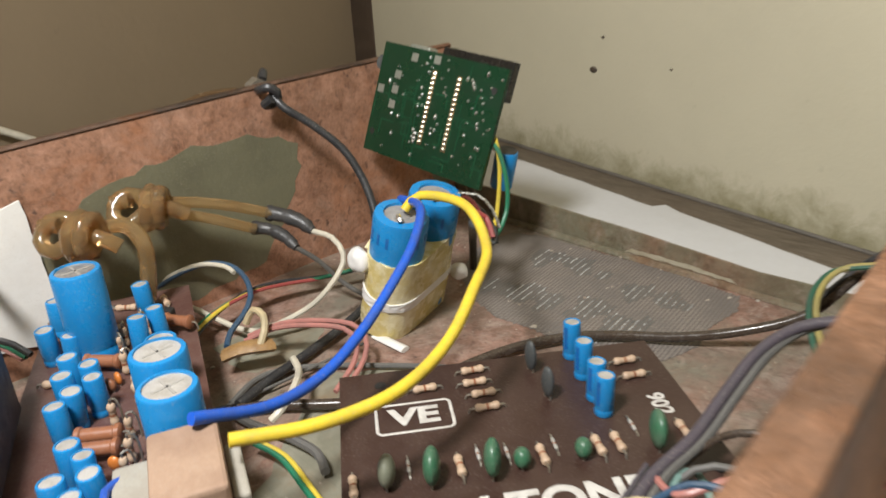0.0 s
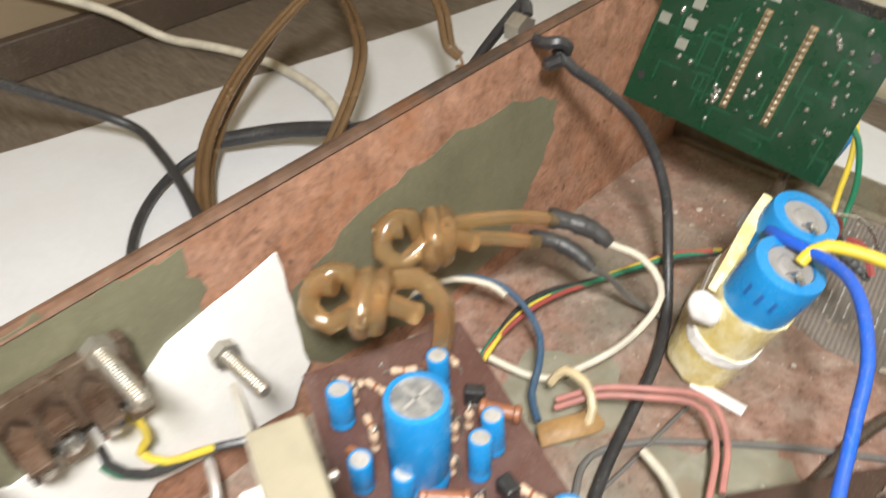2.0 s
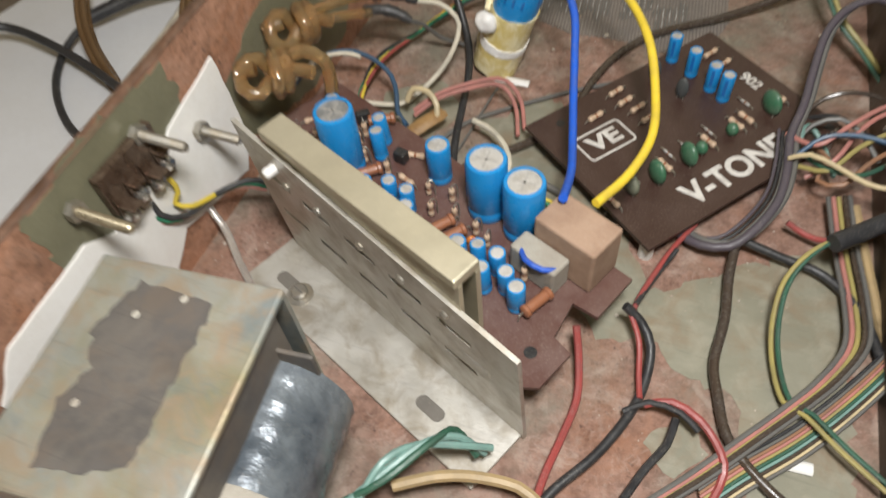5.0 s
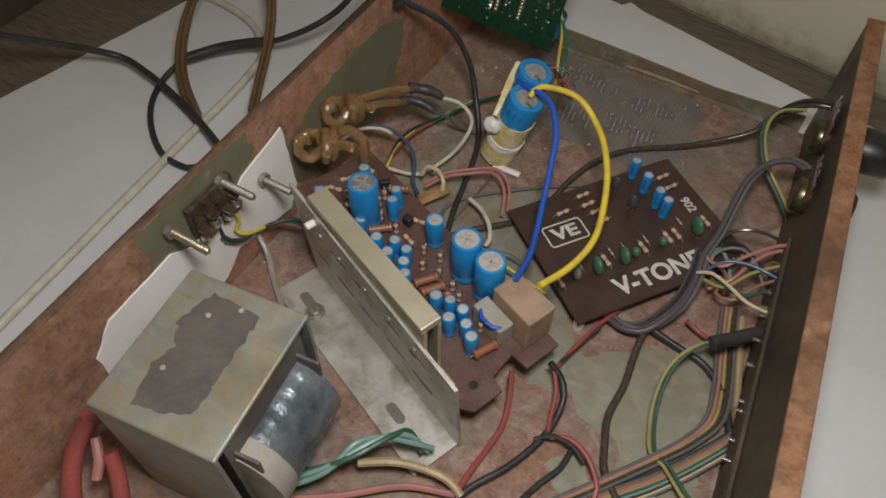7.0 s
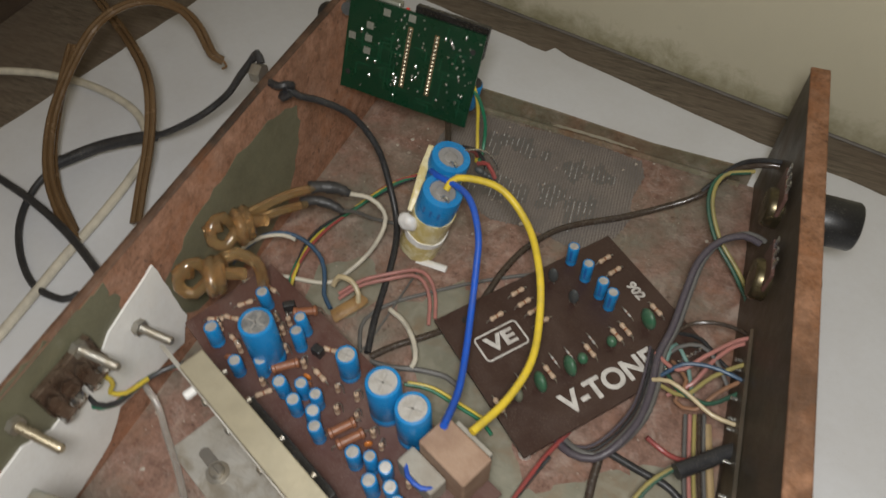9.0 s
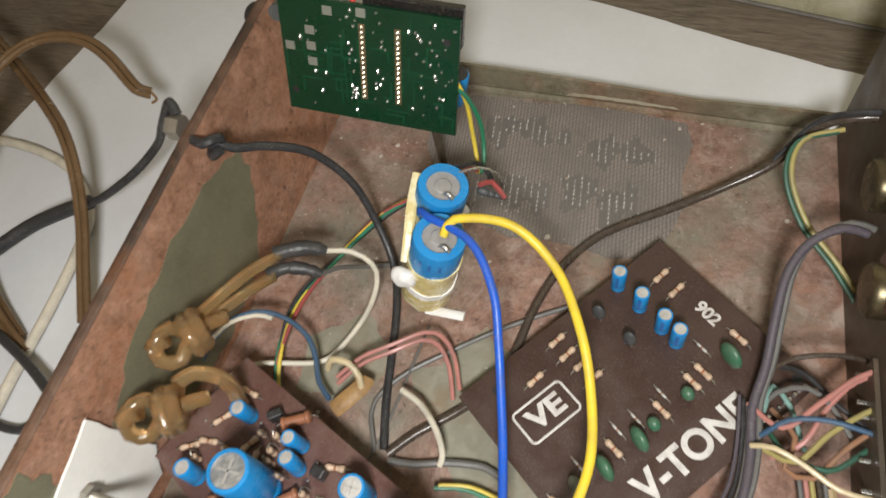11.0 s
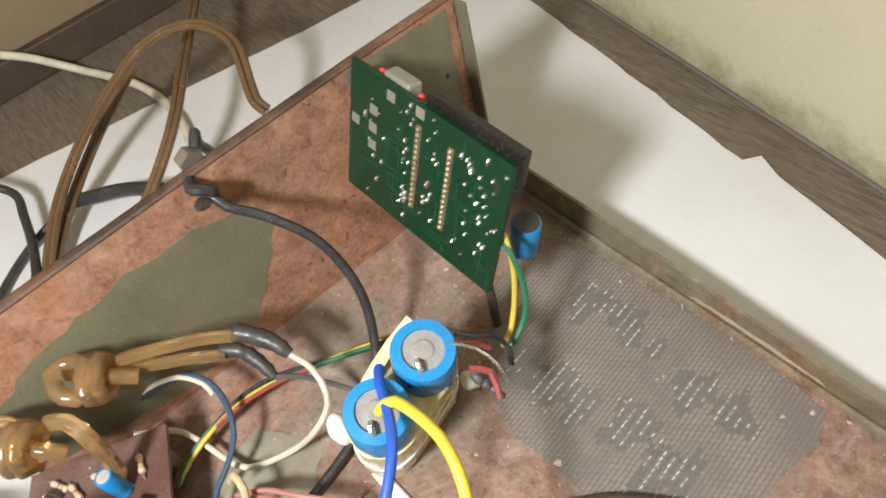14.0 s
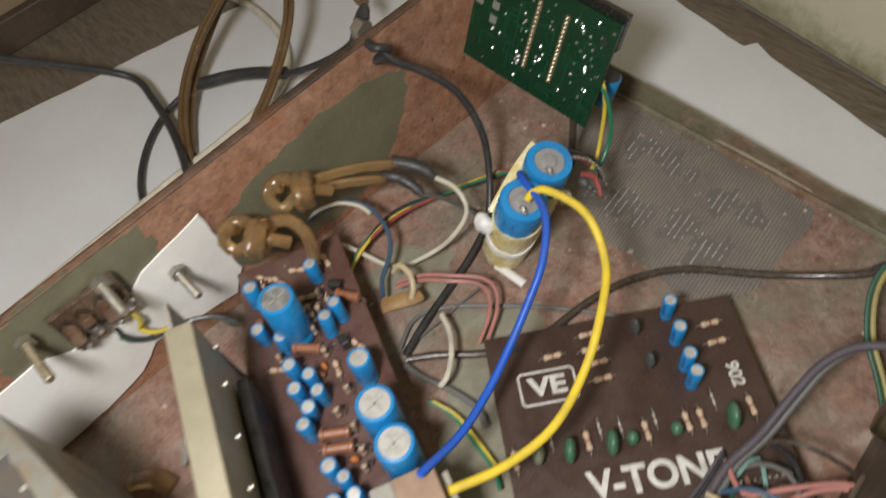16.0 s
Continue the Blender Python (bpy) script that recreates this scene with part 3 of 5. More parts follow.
# ---- electronic parts ----
def can(parent, x, y, z0, z1, r, sleeve="blue", lean=(0, 0), cross=True, name="capacitor", top="captop"):
    """An upright electrolytic can: sleeve with a neck groove, a can top with vent marks."""
    h = z1 - z0
    t = Matrix.Rotation(radians(lean[0]), 4, "X") @ Matrix.Rotation(radians(lean[1]), 4, "Y")
    b = min(0.12 * r, 0.9)
    prof = [(r * 0.93, 0), (r, b), (r, h * 0.14), (r * 0.95, h * 0.17), (r * 0.95, h * 0.19), (r, h * 0.22), (r, h - b), (r * 0.95, h - 0.3 * b), (r * 0.80, h), (r * 0.78, h - 0.12 * r)]
    seg = 28 if r > 4 else 18
    body = part(name, lathe(prof, seg, at=(x, y, z0), turn=t), M[sleeve], parent, "", True)
    top = part("can_top", lathe([(r * 0.79, h - 0.5), (r * 0.79, h - 0.11 * r), (r * 0.5, h - 0.09 * r), (0, h - 0.09 * r)], seg, at=(x, y, z0), turn=t), M[top], body, "dusty silver top")
    if cross:
        bm = bmesh.new()
        for a in (0.4, 0.4 + math.pi / 2):
            box(-r * 0.55, -r * 0.05, h - 0.1 * r, r * 0.55, r * 0.05, h - 0.055 * r, bm=bm, turn=Matrix.Translation((x, y, z0)) @ t @ Matrix.Rotation(a, 4, "Z"))
        part("vent_mark", bm, M["vent"], body)
    stripe = bmesh.new()
    box(-r * 0.22, r * 0.985, h * 0.3, r * 0.22, r * 1.012, h * 0.9, bm=stripe, turn=Matrix.Translation((x, y, z0)) @ t @ Matrix.Rotation(2.1, 4, "Z"))
    part("stripe", stripe, M["blue_d"], body)
    return body


def resistor(parent, x, y, z, rz, length=6.5, r=1.15, body="tan", stand=False, bands=True):
    """A dog-bone resistor with bands and two bent leads; stand: upright on one end."""
    turn = Matrix.Translation((x, y, z)) @ Matrix.Rotation(radians(rz), 4, "Z")
    turn = turn @ (Matrix.Translation((0, 0, length / 2 + 0.6)) if stand else Matrix.Translation((0, 0, r)) @ Matrix.Rotation(radians(90), 4, "Y"))
    h = length / 2
    prof = [(0, -h), (r * 0.7, -h), (r, -h + 0.5), (r, -h + 1.5), (r * 0.8, -h + 1.9), (r * 0.8, h - 1.9), (r, h - 1.5), (r, h - 0.5), (r * 0.7, h), (0, h)]
    ob = part("resistor", lathe(prof, 12, turn=turn), M[body], parent, "", True)
    for k, m in ((-0.28, "band"), (0.0, "brown_cap"), (0.26, "brass")) if bands else ():
        part("colour_band", lathe([(r * 0.83, k * length - 0.35), (r * 0.83, k * length + 0.35)], 12, turn=turn), M[m], ob)
    if stand:
        lead = [(0, 0, h), (0, 0, h + 1.2), (1.4, 0, h + 1.4), (2.2, 0, h - 1), (2.2, 0, -h - 0.8)]
        part("lead", tube([turn @ Vector(p) for p in lead], 0.28, 6), M["steel"], ob)
    else:
        for s in (-1, 1):
            lead = [(0, 0, s * h), (0, 0, s * (h + 1.4)), (r, 0, s * (h + 1.9))]
            part("lead", tube([turn @ Vector(p) for p in lead], 0.28, 6), M["steel"], ob)
    return ob


def film_cap(parent, x, y, z, rz, w, h, d, m, name="film_capacitor"):
    """A dipped capacitor: a rounded flat lozenge on two legs."""
    t = Matrix.Translation((x, y, z)) @ Matrix.Rotation(radians(rz), 4, "Z")
    bm = bmesh.new()
    bmesh.ops.create_uvsphere(bm, u_segments=14, v_segments=9, radius=1, matrix=t @ Matrix.Translation((0, 0, h * 0.55)) @ Matrix.Diagonal((w / 2, d / 2, h / 2, 1)))
    ob = part(name, bm, M[m], parent, "", True)
    for s in (-1, 1):
        part("leg", tube([t @ Vector((s * w * 0.25, 0, 0)), t @ Vector((s * w * 0.25, 0, h * 0.3))], 0.3, 6), M["steel"], ob)
    return ob


def lump(parent, x, y, z, w, d, h, m, name, label="", rz=0):
    """A small rounded block."""
    return part(name, box(-w / 2, -d / 2, 0, w / 2, d / 2, h, min(w, d, h) * 0.18, turn=Matrix.Translation((x, y, z)) @ Matrix.Rotation(radians(rz), 4, "Z")), M[m], parent, label)


# ---- tone control board ----
ve = thing("tone_board", 146.5, -82.5, 0, "dark brown tone control circuit board with white print", "circuit board", 53.6)
ZB = 10.6
ve_board = part("board", prism([(0, 0), (92, 0), (92, 69), (0, 69)], 9, ZB), M["pcb_ve"], ve)
for x, y in ((4, 4), (88, 4), (88, 65)):
    part("standoff", lathe([(2.6, 0), (2.6, 9)], 10, at=(x, y, 0)), M["glue"], ve, "white plastic standoff")
for x, y in ((11.5, 62.5), (88, 5)):
    part("mounting_hole", lathe([(1.7, ZB), (1.7, ZB + 0.12)], 16, at=(x, y, 0)), M["black"], ve_board)
for i, y in enumerate((65.2, 54.6, 44.2, 37.6)):
    can(ve, 68, y, ZB, 22.5, 2.5, cross=False)
for x, y in ((38, 63), (23.5, 57), (37.5, 57), (39, 51.5), (38.8, 45.2), (81.6, 58.4), (81.5, 51)):
    resistor(ve, x, y, ZB, 4)
for x, y in ((54.5, 60.5), (55.7, 47)):
    film_cap(ve, x, y, ZB, 110, 4.8, 9.5, 2.6, "grey_cap", "disc_capacitor")
for x, y, w, m in ((21, 21, 8, "green_cap"), (35.2, 21, 8, "green_cap"), (42.5, 22, 4.5, "green_cap"), (57.5, 22.5, 4.5, "green_cap"), (76, 22.5, 8.5, "green_cap"), (10.7, 22, 7, "dull_cap")):
    film_cap(ve, x, y, ZB, 80, w * 1.1, w * 1.15, 4.2, m)
for x, y in ((28, 24.2), (48, 24), (62, 24.6), (67, 24.8), (84.3, 26), (2.8, 22)):
    resistor(ve, x, y, ZB, 92, 6.5)
for x, y in ((33, 28), (40, 27), (16, 27), (52, 28), (73, 31)):
    resistor(ve, x, y, ZB, 90, 4.2, 0.5, "captop")
logo_at = Matrix.Translation((0.0195, 0.0465, (ZB + 0.06) / 1000))
letters("VE", 9.5, M["ink"], ve_board, logo_at @ Matrix.Diagonal((1.25, 1, 1, 1)), "printed_sign", "white printed letters in a frame", 0.05, 0.35)
ring = bmesh.new()
outer = [(-9, -6), (9, -6), (10, -5), (10, 5), (9, 6), (-9, 6), (-10, 5), (-10, -5)]
for (x0, y0), (x1, y1) in zip(outer, outer[1:] + outer[:1]):
    tube([(19.5 + x0, 46.5 + y0, ZB + 0.02), (19.5 + x1, 46.5 + y1, ZB + 0.02)], 0.42, 6, ring, flat=0.3)
part("sign_frame", ring, M["ink"], ve_board)
letters("V-TONE", 12.5, M["ink"], ve_board, Matrix.Translation((0.0475, 0.0092, (ZB + 0.06) / 1000)) @ Matrix.Diagonal((1.0, 1, 1, 1)), "printed_name", "bold white printed name", 0.05, 0.4)
letters("902", 6.2, M["ink"], ve_board, Matrix.Translation((0.0835, 0.0385, (ZB + 0.06) / 1000)) @ Matrix.Rotation(radians(-90), 4, "Z"), "printed_number", "white printed model number", 0.05, 0.2)
for i in range(13):
    part("solder_pin", lathe([(0.7, ZB), (0.5, ZB + 1.6)], 8, at=(60 + 2.3 * i, 2.2, 0)), M["solder"], ve_board)

# ---- amplifier board with its heat sink ----
amp = thing("amplifier_board", 18.5, -50, 0, "brown amplifier board crowded with blue capacitors, on a bent heat sink", "circuit board", -22.2)
ZA = 19.6
amp_board = part("board", prism([(-2, 0), (136, 0), (136.4, -17.5), (128, -18.5), (131, -31), (138, -32), (138, -46), (131, -52), (-2, -43)], 18, ZA), M["pcb_brown"], amp)
part("mounting_hole", lathe([(2.0, ZA), (2.0, ZA + 0.12)], 16, at=(129.2, -39.4, 0)), M["black"], amp_board)
for x, y in ((4, -5), (4, -36), (100, -3), (124, -44)):
    part("standoff", lathe([(3, 0), (3, 18)], 10, at=(x, y, 0)), M["steel"], amp)
can(amp, 36.1, -27.4, ZA, 48, 6.6, top="dark_top")
can(amp, 85.1, -8.7, ZA, 44.5, 6.5)
can(amp, 99.2, -7.5, ZA, 43.5, 6.5)
can(amp, 63.5, -8.9, ZA, 36, 4.1)
for x, y, r, top in ((15.1, -13.5, 2.7, 31), (15.5, -38.2, 3.0, 31), (32.8, -39.4, 2.6, 31), (39.9, -33.1, 2.5, 31), (36.6, -9.7, 2.5, 32), (40.8, -15.6, 2.6, 32), (52.5, -31.9, 2.7, 31), (58.2, -27.0, 2.5, 31), (61.6, -33.0, 2.7, 31),
                     (65.4, -25.9, 2.5, 31), (69.3, -31.4, 2.7, 31), (75.9, -33.6, 2.6, 31), (92.5, -30.2, 2.8, 31), (98.2, -27.1, 2.4, 31), (103.5, -24.7, 2.6, 31), (104.6, -32.3, 2.8, 31), (110.2, -28.1, 2.6, 31), (116.3, -30.6, 2.8, 31)):
    can(amp, x, y, ZA, top, r, cross=False, lean=(rnd.uniform(-5, 5), rnd.uniform(-5, 5)))
for x, y, rz, ln in ((44.5, -25.5, 62, 11), (79.5, -25.8, 74, 11), (85, -26.2, 74, 11), (121, -27, 84, 11), (30, -5, 52, 10)):
    resistor(amp, x, y, ZA + 1.2, rz, ln, 2.2, "brown_cap", bands=False)
for x, y in ((29.3, -12.6), (31, -17), (38.4, -21.1), (33, -20), (89.2, -18.9), (72.8, -22.7), (49, -20), (74, -14), (112, -22), (26, -34)):
    resistor(amp, x, y, ZA, rnd.uniform(0, 180), 6, 1.1, stand=True)
for x, y, rz in ((50.3, -8.0, 30), (22, -20, 80), (56, -18, 0), (24, -28, 20), (47, -38, 70)):
    resistor(amp, x, y, ZA, rz)
for x, y, rz in ((9, -8, 10), (8, -20, 70), (10, -28, 30), (20, -33, 0), (6, -33, 50), (27, -23, 110)):
    resistor(amp, x, y, ZA, rz, 6.5, 1.1)
for x, y in ((18, -26), (12, -34), (24, -15), (44, -36), (66, -17), (80, -19), (95, -20)):
    resistor(amp, x, y, ZA, rnd.uniform(0, 180), 5.5, 1.0, stand=True)
for x, y, w in ((11, -14, 5), (26, -39, 4.5), (56, -24, 4)):
    film_cap(amp, x, y, ZA, 40, w, w, 2.4, "brown_cap")
for x, y, rz in ((53.5, -22, 20), (90.5, -22.5, 60)):
    film_cap(amp, x, y, ZA, rz, 3.4, 3.8, 1.8, "ceramic", "ceramic_capacitor")
lump(amp, 47.7, -12.3, ZA, 4.6, 3.6, 5, "black", "transistor", "small black transistor", 10)
lump(amp, 23, -8, ZA, 5, 3, 5, "black", "transistor", "small black transistor", 60)
block = part("terminal_block", box(107.5, -13, ZA, 129.5, 0.8, 38.5, 0.9), M["block"], amp, "dusty tan terminal block")
part("terminal_block", box(105, -21, ZA, 122, -13.2, 31, 0.9), M["block_g"], amp, "dusty grey terminal block")
part("terminal_block", box(110, 1.0, ZA, 127, 4.2, 33, 0.6), M["block_g"], amp)
part("blue_jumper", tube([(108, -19, 30), (112, -22, 31), (118, -21.5, 31), (121, -18, 30)], 0.9, 8), W["blue"], amp, "blue wire loop")
for i in range(18):
    x, y = rnd.uniform(2, 128), rnd.uniform(-40, -2)
    part("solder_joint", lathe([(0.6, ZA), (0.4, ZA + 0.4), (0, ZA + 0.6)], 8, at=(x, y, 0)), M["solder"] if i % 3 else M["tan"], amp_board)
# heat sink: a tarnished channel bolted behind a slotted aluminium angle
sink = part("channel", box(48, -58.6, 67.5, 121.5, -50.0, 71, 0.5), M["alu_gold"], amp, "tarnished aluminium channel")
part("channel_web", box(48, -57.4, 50, 121.5, -56.1, 67.5), M["alu_gold"], sink)
part("channel_web", box(48, -51.6, 22, 121.5, -50.0, 67.5), M["alu_gold"], sink)
part("power_chip", box(58, -48.4, 22, 104, -44.5, 44, 0.5), M["black"], amp, "black amplifier chip")
plate = bmesh.new()
slots = [(40, 12), (58, 12), (76, 12), (94, 12), (112, 12)]
xs = sorted({34.0, 140.0, *[v for a, w in slots for v in (a, a + w)]})
rows = [0.0, 20.0, 22.2, 36.0, 38.2, 50.0]
for x0, x1 in zip(xs, xs[1:]):
    for z0, z1 in zip(rows, rows[1:]):
        cut = any(a <= x0 < a + w for a, w in slots) and z0 in (20.0, 36.0)
        if not cut:
            box(x0, -54.4, z0, x1, -53, z1, bm=plate)
bmesh.ops.remove_doubles(plate, verts=plate.verts, dist=0.001)
for v in plate.verts:
    grow = 1.32 - 0.22 * (v.co.x - 34) / 106
    v.co.z *= grow
    v.co.y -= 4.2 * v.co.z / 60
plate_ob = part("slotted_plate", plate, M["alu"], amp, "slotted upright aluminium plate")
part("foot_flange", box(31, -76, 0, 139, -53.2, 1.8, 0.4), M["alu"], amp, "aluminium foot lying on the floor")
foot_hole = lambda x, y, r: part("slot", prism([(x + (3 if abs(a) < 8.5 else -3) + r * math.cos(a * math.pi / 16), y + r * math.sin(a * math.pi / 16)) for a in range(-16, 16)], 1.8, 1.95), M["groove"], plate_ob)
foot_hole(113.5, -66.6, 2.3), foot_hole(45, -66.8, 2.3)
screw = part("screw", lathe([(4.6, 1.8), (4.6, 2.3), (3.0, 2.4), (3.0, 4.2), (2.3, 4.8), (0, 4.8)], 18, at=(52, -67.5, 0)), M["steel"], amp, "steel screw with washer")
part("drive", box(50, -67.8, 4.7, 54, -67.2, 5.0), M["groove"], screw)
for x in (52, 66, 84, 100, 116):
    part("rivet", lathe([(1.5, 0), (1.5, 0.6), (0.8, 1.2), (0, 1.2)], 10, at=(x, -57.9, 50), turn=Matrix.Rotation(radians(90), 4, "X")), M["steel"], plate_ob)
    part("stud", lathe([(1.0, 0), (1.0, 1.4), (0, 1.6)], 8, at=(x, -48.6, 58), turn=Matrix.Rotation(radians(-90), 4, "X")), M["steel"], sink)
part("nylon_screw", lathe([(1.6, 0), (1.6, 3.2), (1.2, 3.8), (0, 4.0)], 12, at=(50, -58.5, 57), turn=Matrix.Rotation(radians(90), 4, "X")), M["glue"], amp, "pale nylon screw")
part("clip", box(118.5, -57, 30, 130, -49, 34, 0.8), M["alu"], amp, "folded aluminium clip")

# ---- transformer ----
tr = thing("transformer", 54, -195, 0, "steel-framed mains transformer with a wrapped winding", "transformer", 7)
part("core", box(-22, -22.5, 0, 22, 22.5, 69.9), M["trafo_dark"], tr, "dark laminated core")
tframe = part("frame", box(-23.4, -27.6, 70, 23.4, 27.6, 72, 0.7), M["trafo"], tr, "stained steel frame")
part("frame_side", box(-23.2, -27.4, 0, 23.2, -26.0, 70), M["trafo"], tframe)
part("frame_side", box(-23.2, 26.0, 0, 23.2, 27.4, 70), M["trafo"], tframe)
part("stain", prism(ragged([(-10.3, 22.4), (9.5, 20), (9, -17.2), (1, -21), (-9.8, -22), (-13.1, -8.5), (-10, 0.2), (-15.1, 7.9)], 2.0, 0.7, 12), 72, 72.14), M["trafo_dark"], tframe, "dark worn patch")
for x, y in ((-7, 14), (-9, -8), (2, 20)):
    part("rust_spot", lathe([(1.1, 72.1), (0.7, 72.25), (0, 72.3)], 7, at=(x, y, 0)), M["block_g"], tframe)
turn = Matrix.Rotation(radians(-90), 4, "X") @ Matrix.Diagonal((0.72, 1, 1, 1))
wrap = [(19.6 + 0.22 * math.sin(1.9 * k) + 0.16 * math.sin(4.3 * k), -18.5 + 1.85 * k) for k in range(21)]
coil = lathe(wrap, 36, at=(22, 0, 36), turn=turn)
for v in coil.verts:
    v.co += 0.55 * noise.noise(v.co * 0.22) * Vector((v.co.x - 22, 0, v.co.z - 36)).normalized()
part("winding", coil, M["coil"], tr, "winding wrapped in shiny blue-grey tape", True)
part("paper_wrap", lathe([(19.9, -20.5), (20.2, -17), (20.0, -12.5), (19.6, -12)], 36, at=(22, 0, 36), turn=turn), M["block_g"], tr, "wrinkled tan paper end of the winding", True)
part("bobbin_flange", box(21.5, 17.5, 14, 31, 18.8, 60, 0.5), M["trafo_dark"], tr)
part("bobbin_flange", box(21.5, -20.0, 14, 31, -18.7, 60, 0.5), M["trafo_dark"], tr)

# ---- display module on its green board, standing at the back ----
mod = thing("player_module", 36, 42, 0, "green player module board on edge, solder side out", "circuit board")
across, tall = Vector((63.3, 2.5, -6.2)).normalized(), Vector((3.6, 14.3, 42.0)).normalized()
tall = (tall - across * tall.dot(across)).normalized()
lean = Matrix.Translation((-32.0, -0.6, 45)) @ Matrix((across, tall.cross(across), tall)).transposed().to_4x4()
mod_board = part("board", box(0, 0, 0, 64.2, 1.6, 44.6, turn=lean), M["pcb_green"], mod)


def on_board(bm):
    bmesh.ops.transform(bm, matrix=lean, verts=bm.verts)
    return bm


for x in (30, 42.8):
    part("copper_strip", on_board(box(x - 1.1, -0.08, 9, x + 1.1, 0, 38)), M["copper"], mod_board)
    for i in range(15):
        part("pin_joint", on_board(lathe([(1.15, 0), (1.0, 0.6), (0, 1.2)], 8, at=(x, 0, 10.2 + 1.9 * i), turn=Matrix.Rotation(radians(90), 4, "X"))), M["pin"], mod_board)
rnd2 = random.Random(21)
for i in range(78):
    x, z = rnd2.choice((rnd2.uniform(5, 27), rnd2.uniform(25, 28), rnd2.uniform(34, 39), rnd2.uniform(46, 63), rnd2.uniform(46, 63))), rnd2.uniform(2, 43)
    r = rnd2.uniform(0.38, 0.85)
    part("solder_joint", on_board(lathe([(r, 0), (r * 0.8, 0.5), (0, 1.0)], 8, at=(x, 0, z), turn=Matrix.Rotation(radians(90), 4, "X") @ Matrix.Diagonal((1, rnd2.uniform(0.8, 1.8), 1, 1)))), M["solder"], mod_board)
for x, z in ((11, 21), (11, 27), (11, 33), (3, 26), (30, 42), (18, 41)):
    part("solder_pad", on_board(box(x - 1.7, -0.25, z - 1.6, x + 1.7, 0, z + 1.6)), M["pad"], mod_board)
for i in range(26):
    x, z = rnd2.uniform(4, 58), rnd2.uniform(4, 38)
    run, rise = rnd2.uniform(2, 9) * rnd2.choice((-1, 1)), rnd2.uniform(3, 12) * rnd2.choice((-1, 1))
    x1, z1 = min(max(x + run, 1), 63), min(max(z + rise, 1), 43)
    line = box(min(x, x1), -0.05, z - 0.3, max(x, x1), 0, z + 0.3)
    box(x1 - 0.3, -0.06, min(z, z1), x1 + 0.3, 0, max(z, z1), bm=line)
    part("copper_track", on_board(line), M["trace"], mod_board)
for x, z in ((3, 8), (60, 36)):
    part("board_hole", on_board(lathe([(1.3, 0), (1.3, 0.1)], 14, at=(x, 0, z), turn=Matrix.Rotation(radians(90), 4, "X"))), M["black"], mod_board)
part("display", on_board(box(30, 1.7, 33, 64.5, 5.6, 47.6, 0.5)), M["display"], mod, "black smoked display block")
part("socket", on_board(box(12, 1.7, 36, 23, 7, 46, 0.8)), M["pad"], mod, "dull silver socket")
part("push_button", on_board(lathe([(3, 0), (3, 6), (2.2, 7)], 14, at=(-2, 2, 36), turn=Matrix.Rotation(radians(-90), 4, "X"))), M["grey_cap"], mod, "dark push button")
for x in (9.5, 26):
    part("lamp", on_board(lathe([(1.0, 0), (1.0, 1.0), (0.6, 1.6), (0, 1.7)], 12, at=(x, 3.6, 43))), M["led"], mod, "glowing red indicator lamp")
part("stand_post", tube([(20, 10, 0), (20, 10, 30), (20, 9, 58)], 1.6, 8), M["dark"], mod, "thin dark post behind the board")
stand = Matrix.Translation((24.0, 23.0, 33)) @ Matrix.Rotation(radians(14), 4, "Y")
pc = part("capacitor", lathe([(4.2, 0), (4.5, 0.6), (4.5, 15), (3.9, 15.8)], 20, turn=stand), M["blue"], mod, "blue capacitor behind the board", True)
part("can_top", lathe([(3.8, 15.6), (3.8, 16.0), (0, 16.1)], 20, turn=stand), M["black"], pc, "black end")

# ---- pair of large capacitors, taped together ----
duo = thing("capacitor_pair", 61.8, 7.7, 3.0, "two leaning blue capacitors bound with yellowed tape and white tie", "capacitor")
duo.matrix_world = pose(0.0618, 0.0077, 0.003, 0, 16, 0)


def big_can(x, y, z1):
    prof = [(8.2, 0), (9, 1), (9, z1 - 1.6), (8.6, z1 - 0.3), (5.9, z1), (5.7, z1 - 0.9)]
    c = part("capacitor", lathe(prof, 36, at=(x, y, 0)), M["blue"], duo, "", True)
    part("can_top", lathe([(5.9, z1 - 1.5), (5.9, z1 - 0.9), (3.2, z1 - 0.8), (2.6, z1 - 0.4), (0, z1 - 0.4)], 32, at=(x, y, 0)), M["felt_top"], c, "dusty grey top")
    rr = random.Random(int(x * 7 + 3))
    for i in range(16):
        a = 2 * math.pi * i / 16
        if i % 2 or rr.random() < 0.5:
            part("print_mark", box(8.9, -0.5, z1 - 9, 9.05, 0.5, z1 - 5, turn=Matrix.Translation((x, y, 0)) @ Matrix.Rotation(a, 4, "Z")), M["blue_d"], c)
    part("terminal_lug", tube([(x + 1, y - 3, z1 - 0.9), (x + 2.5, y - 4, z1 + 1.6), (x + 4.5, y - 4.6, z1 + 0.6)], 0.8, 8), M["solder"], c)
    return c


big_can(-1.4, 9.8, 45)
big_can(3.2, -9.6, 46)


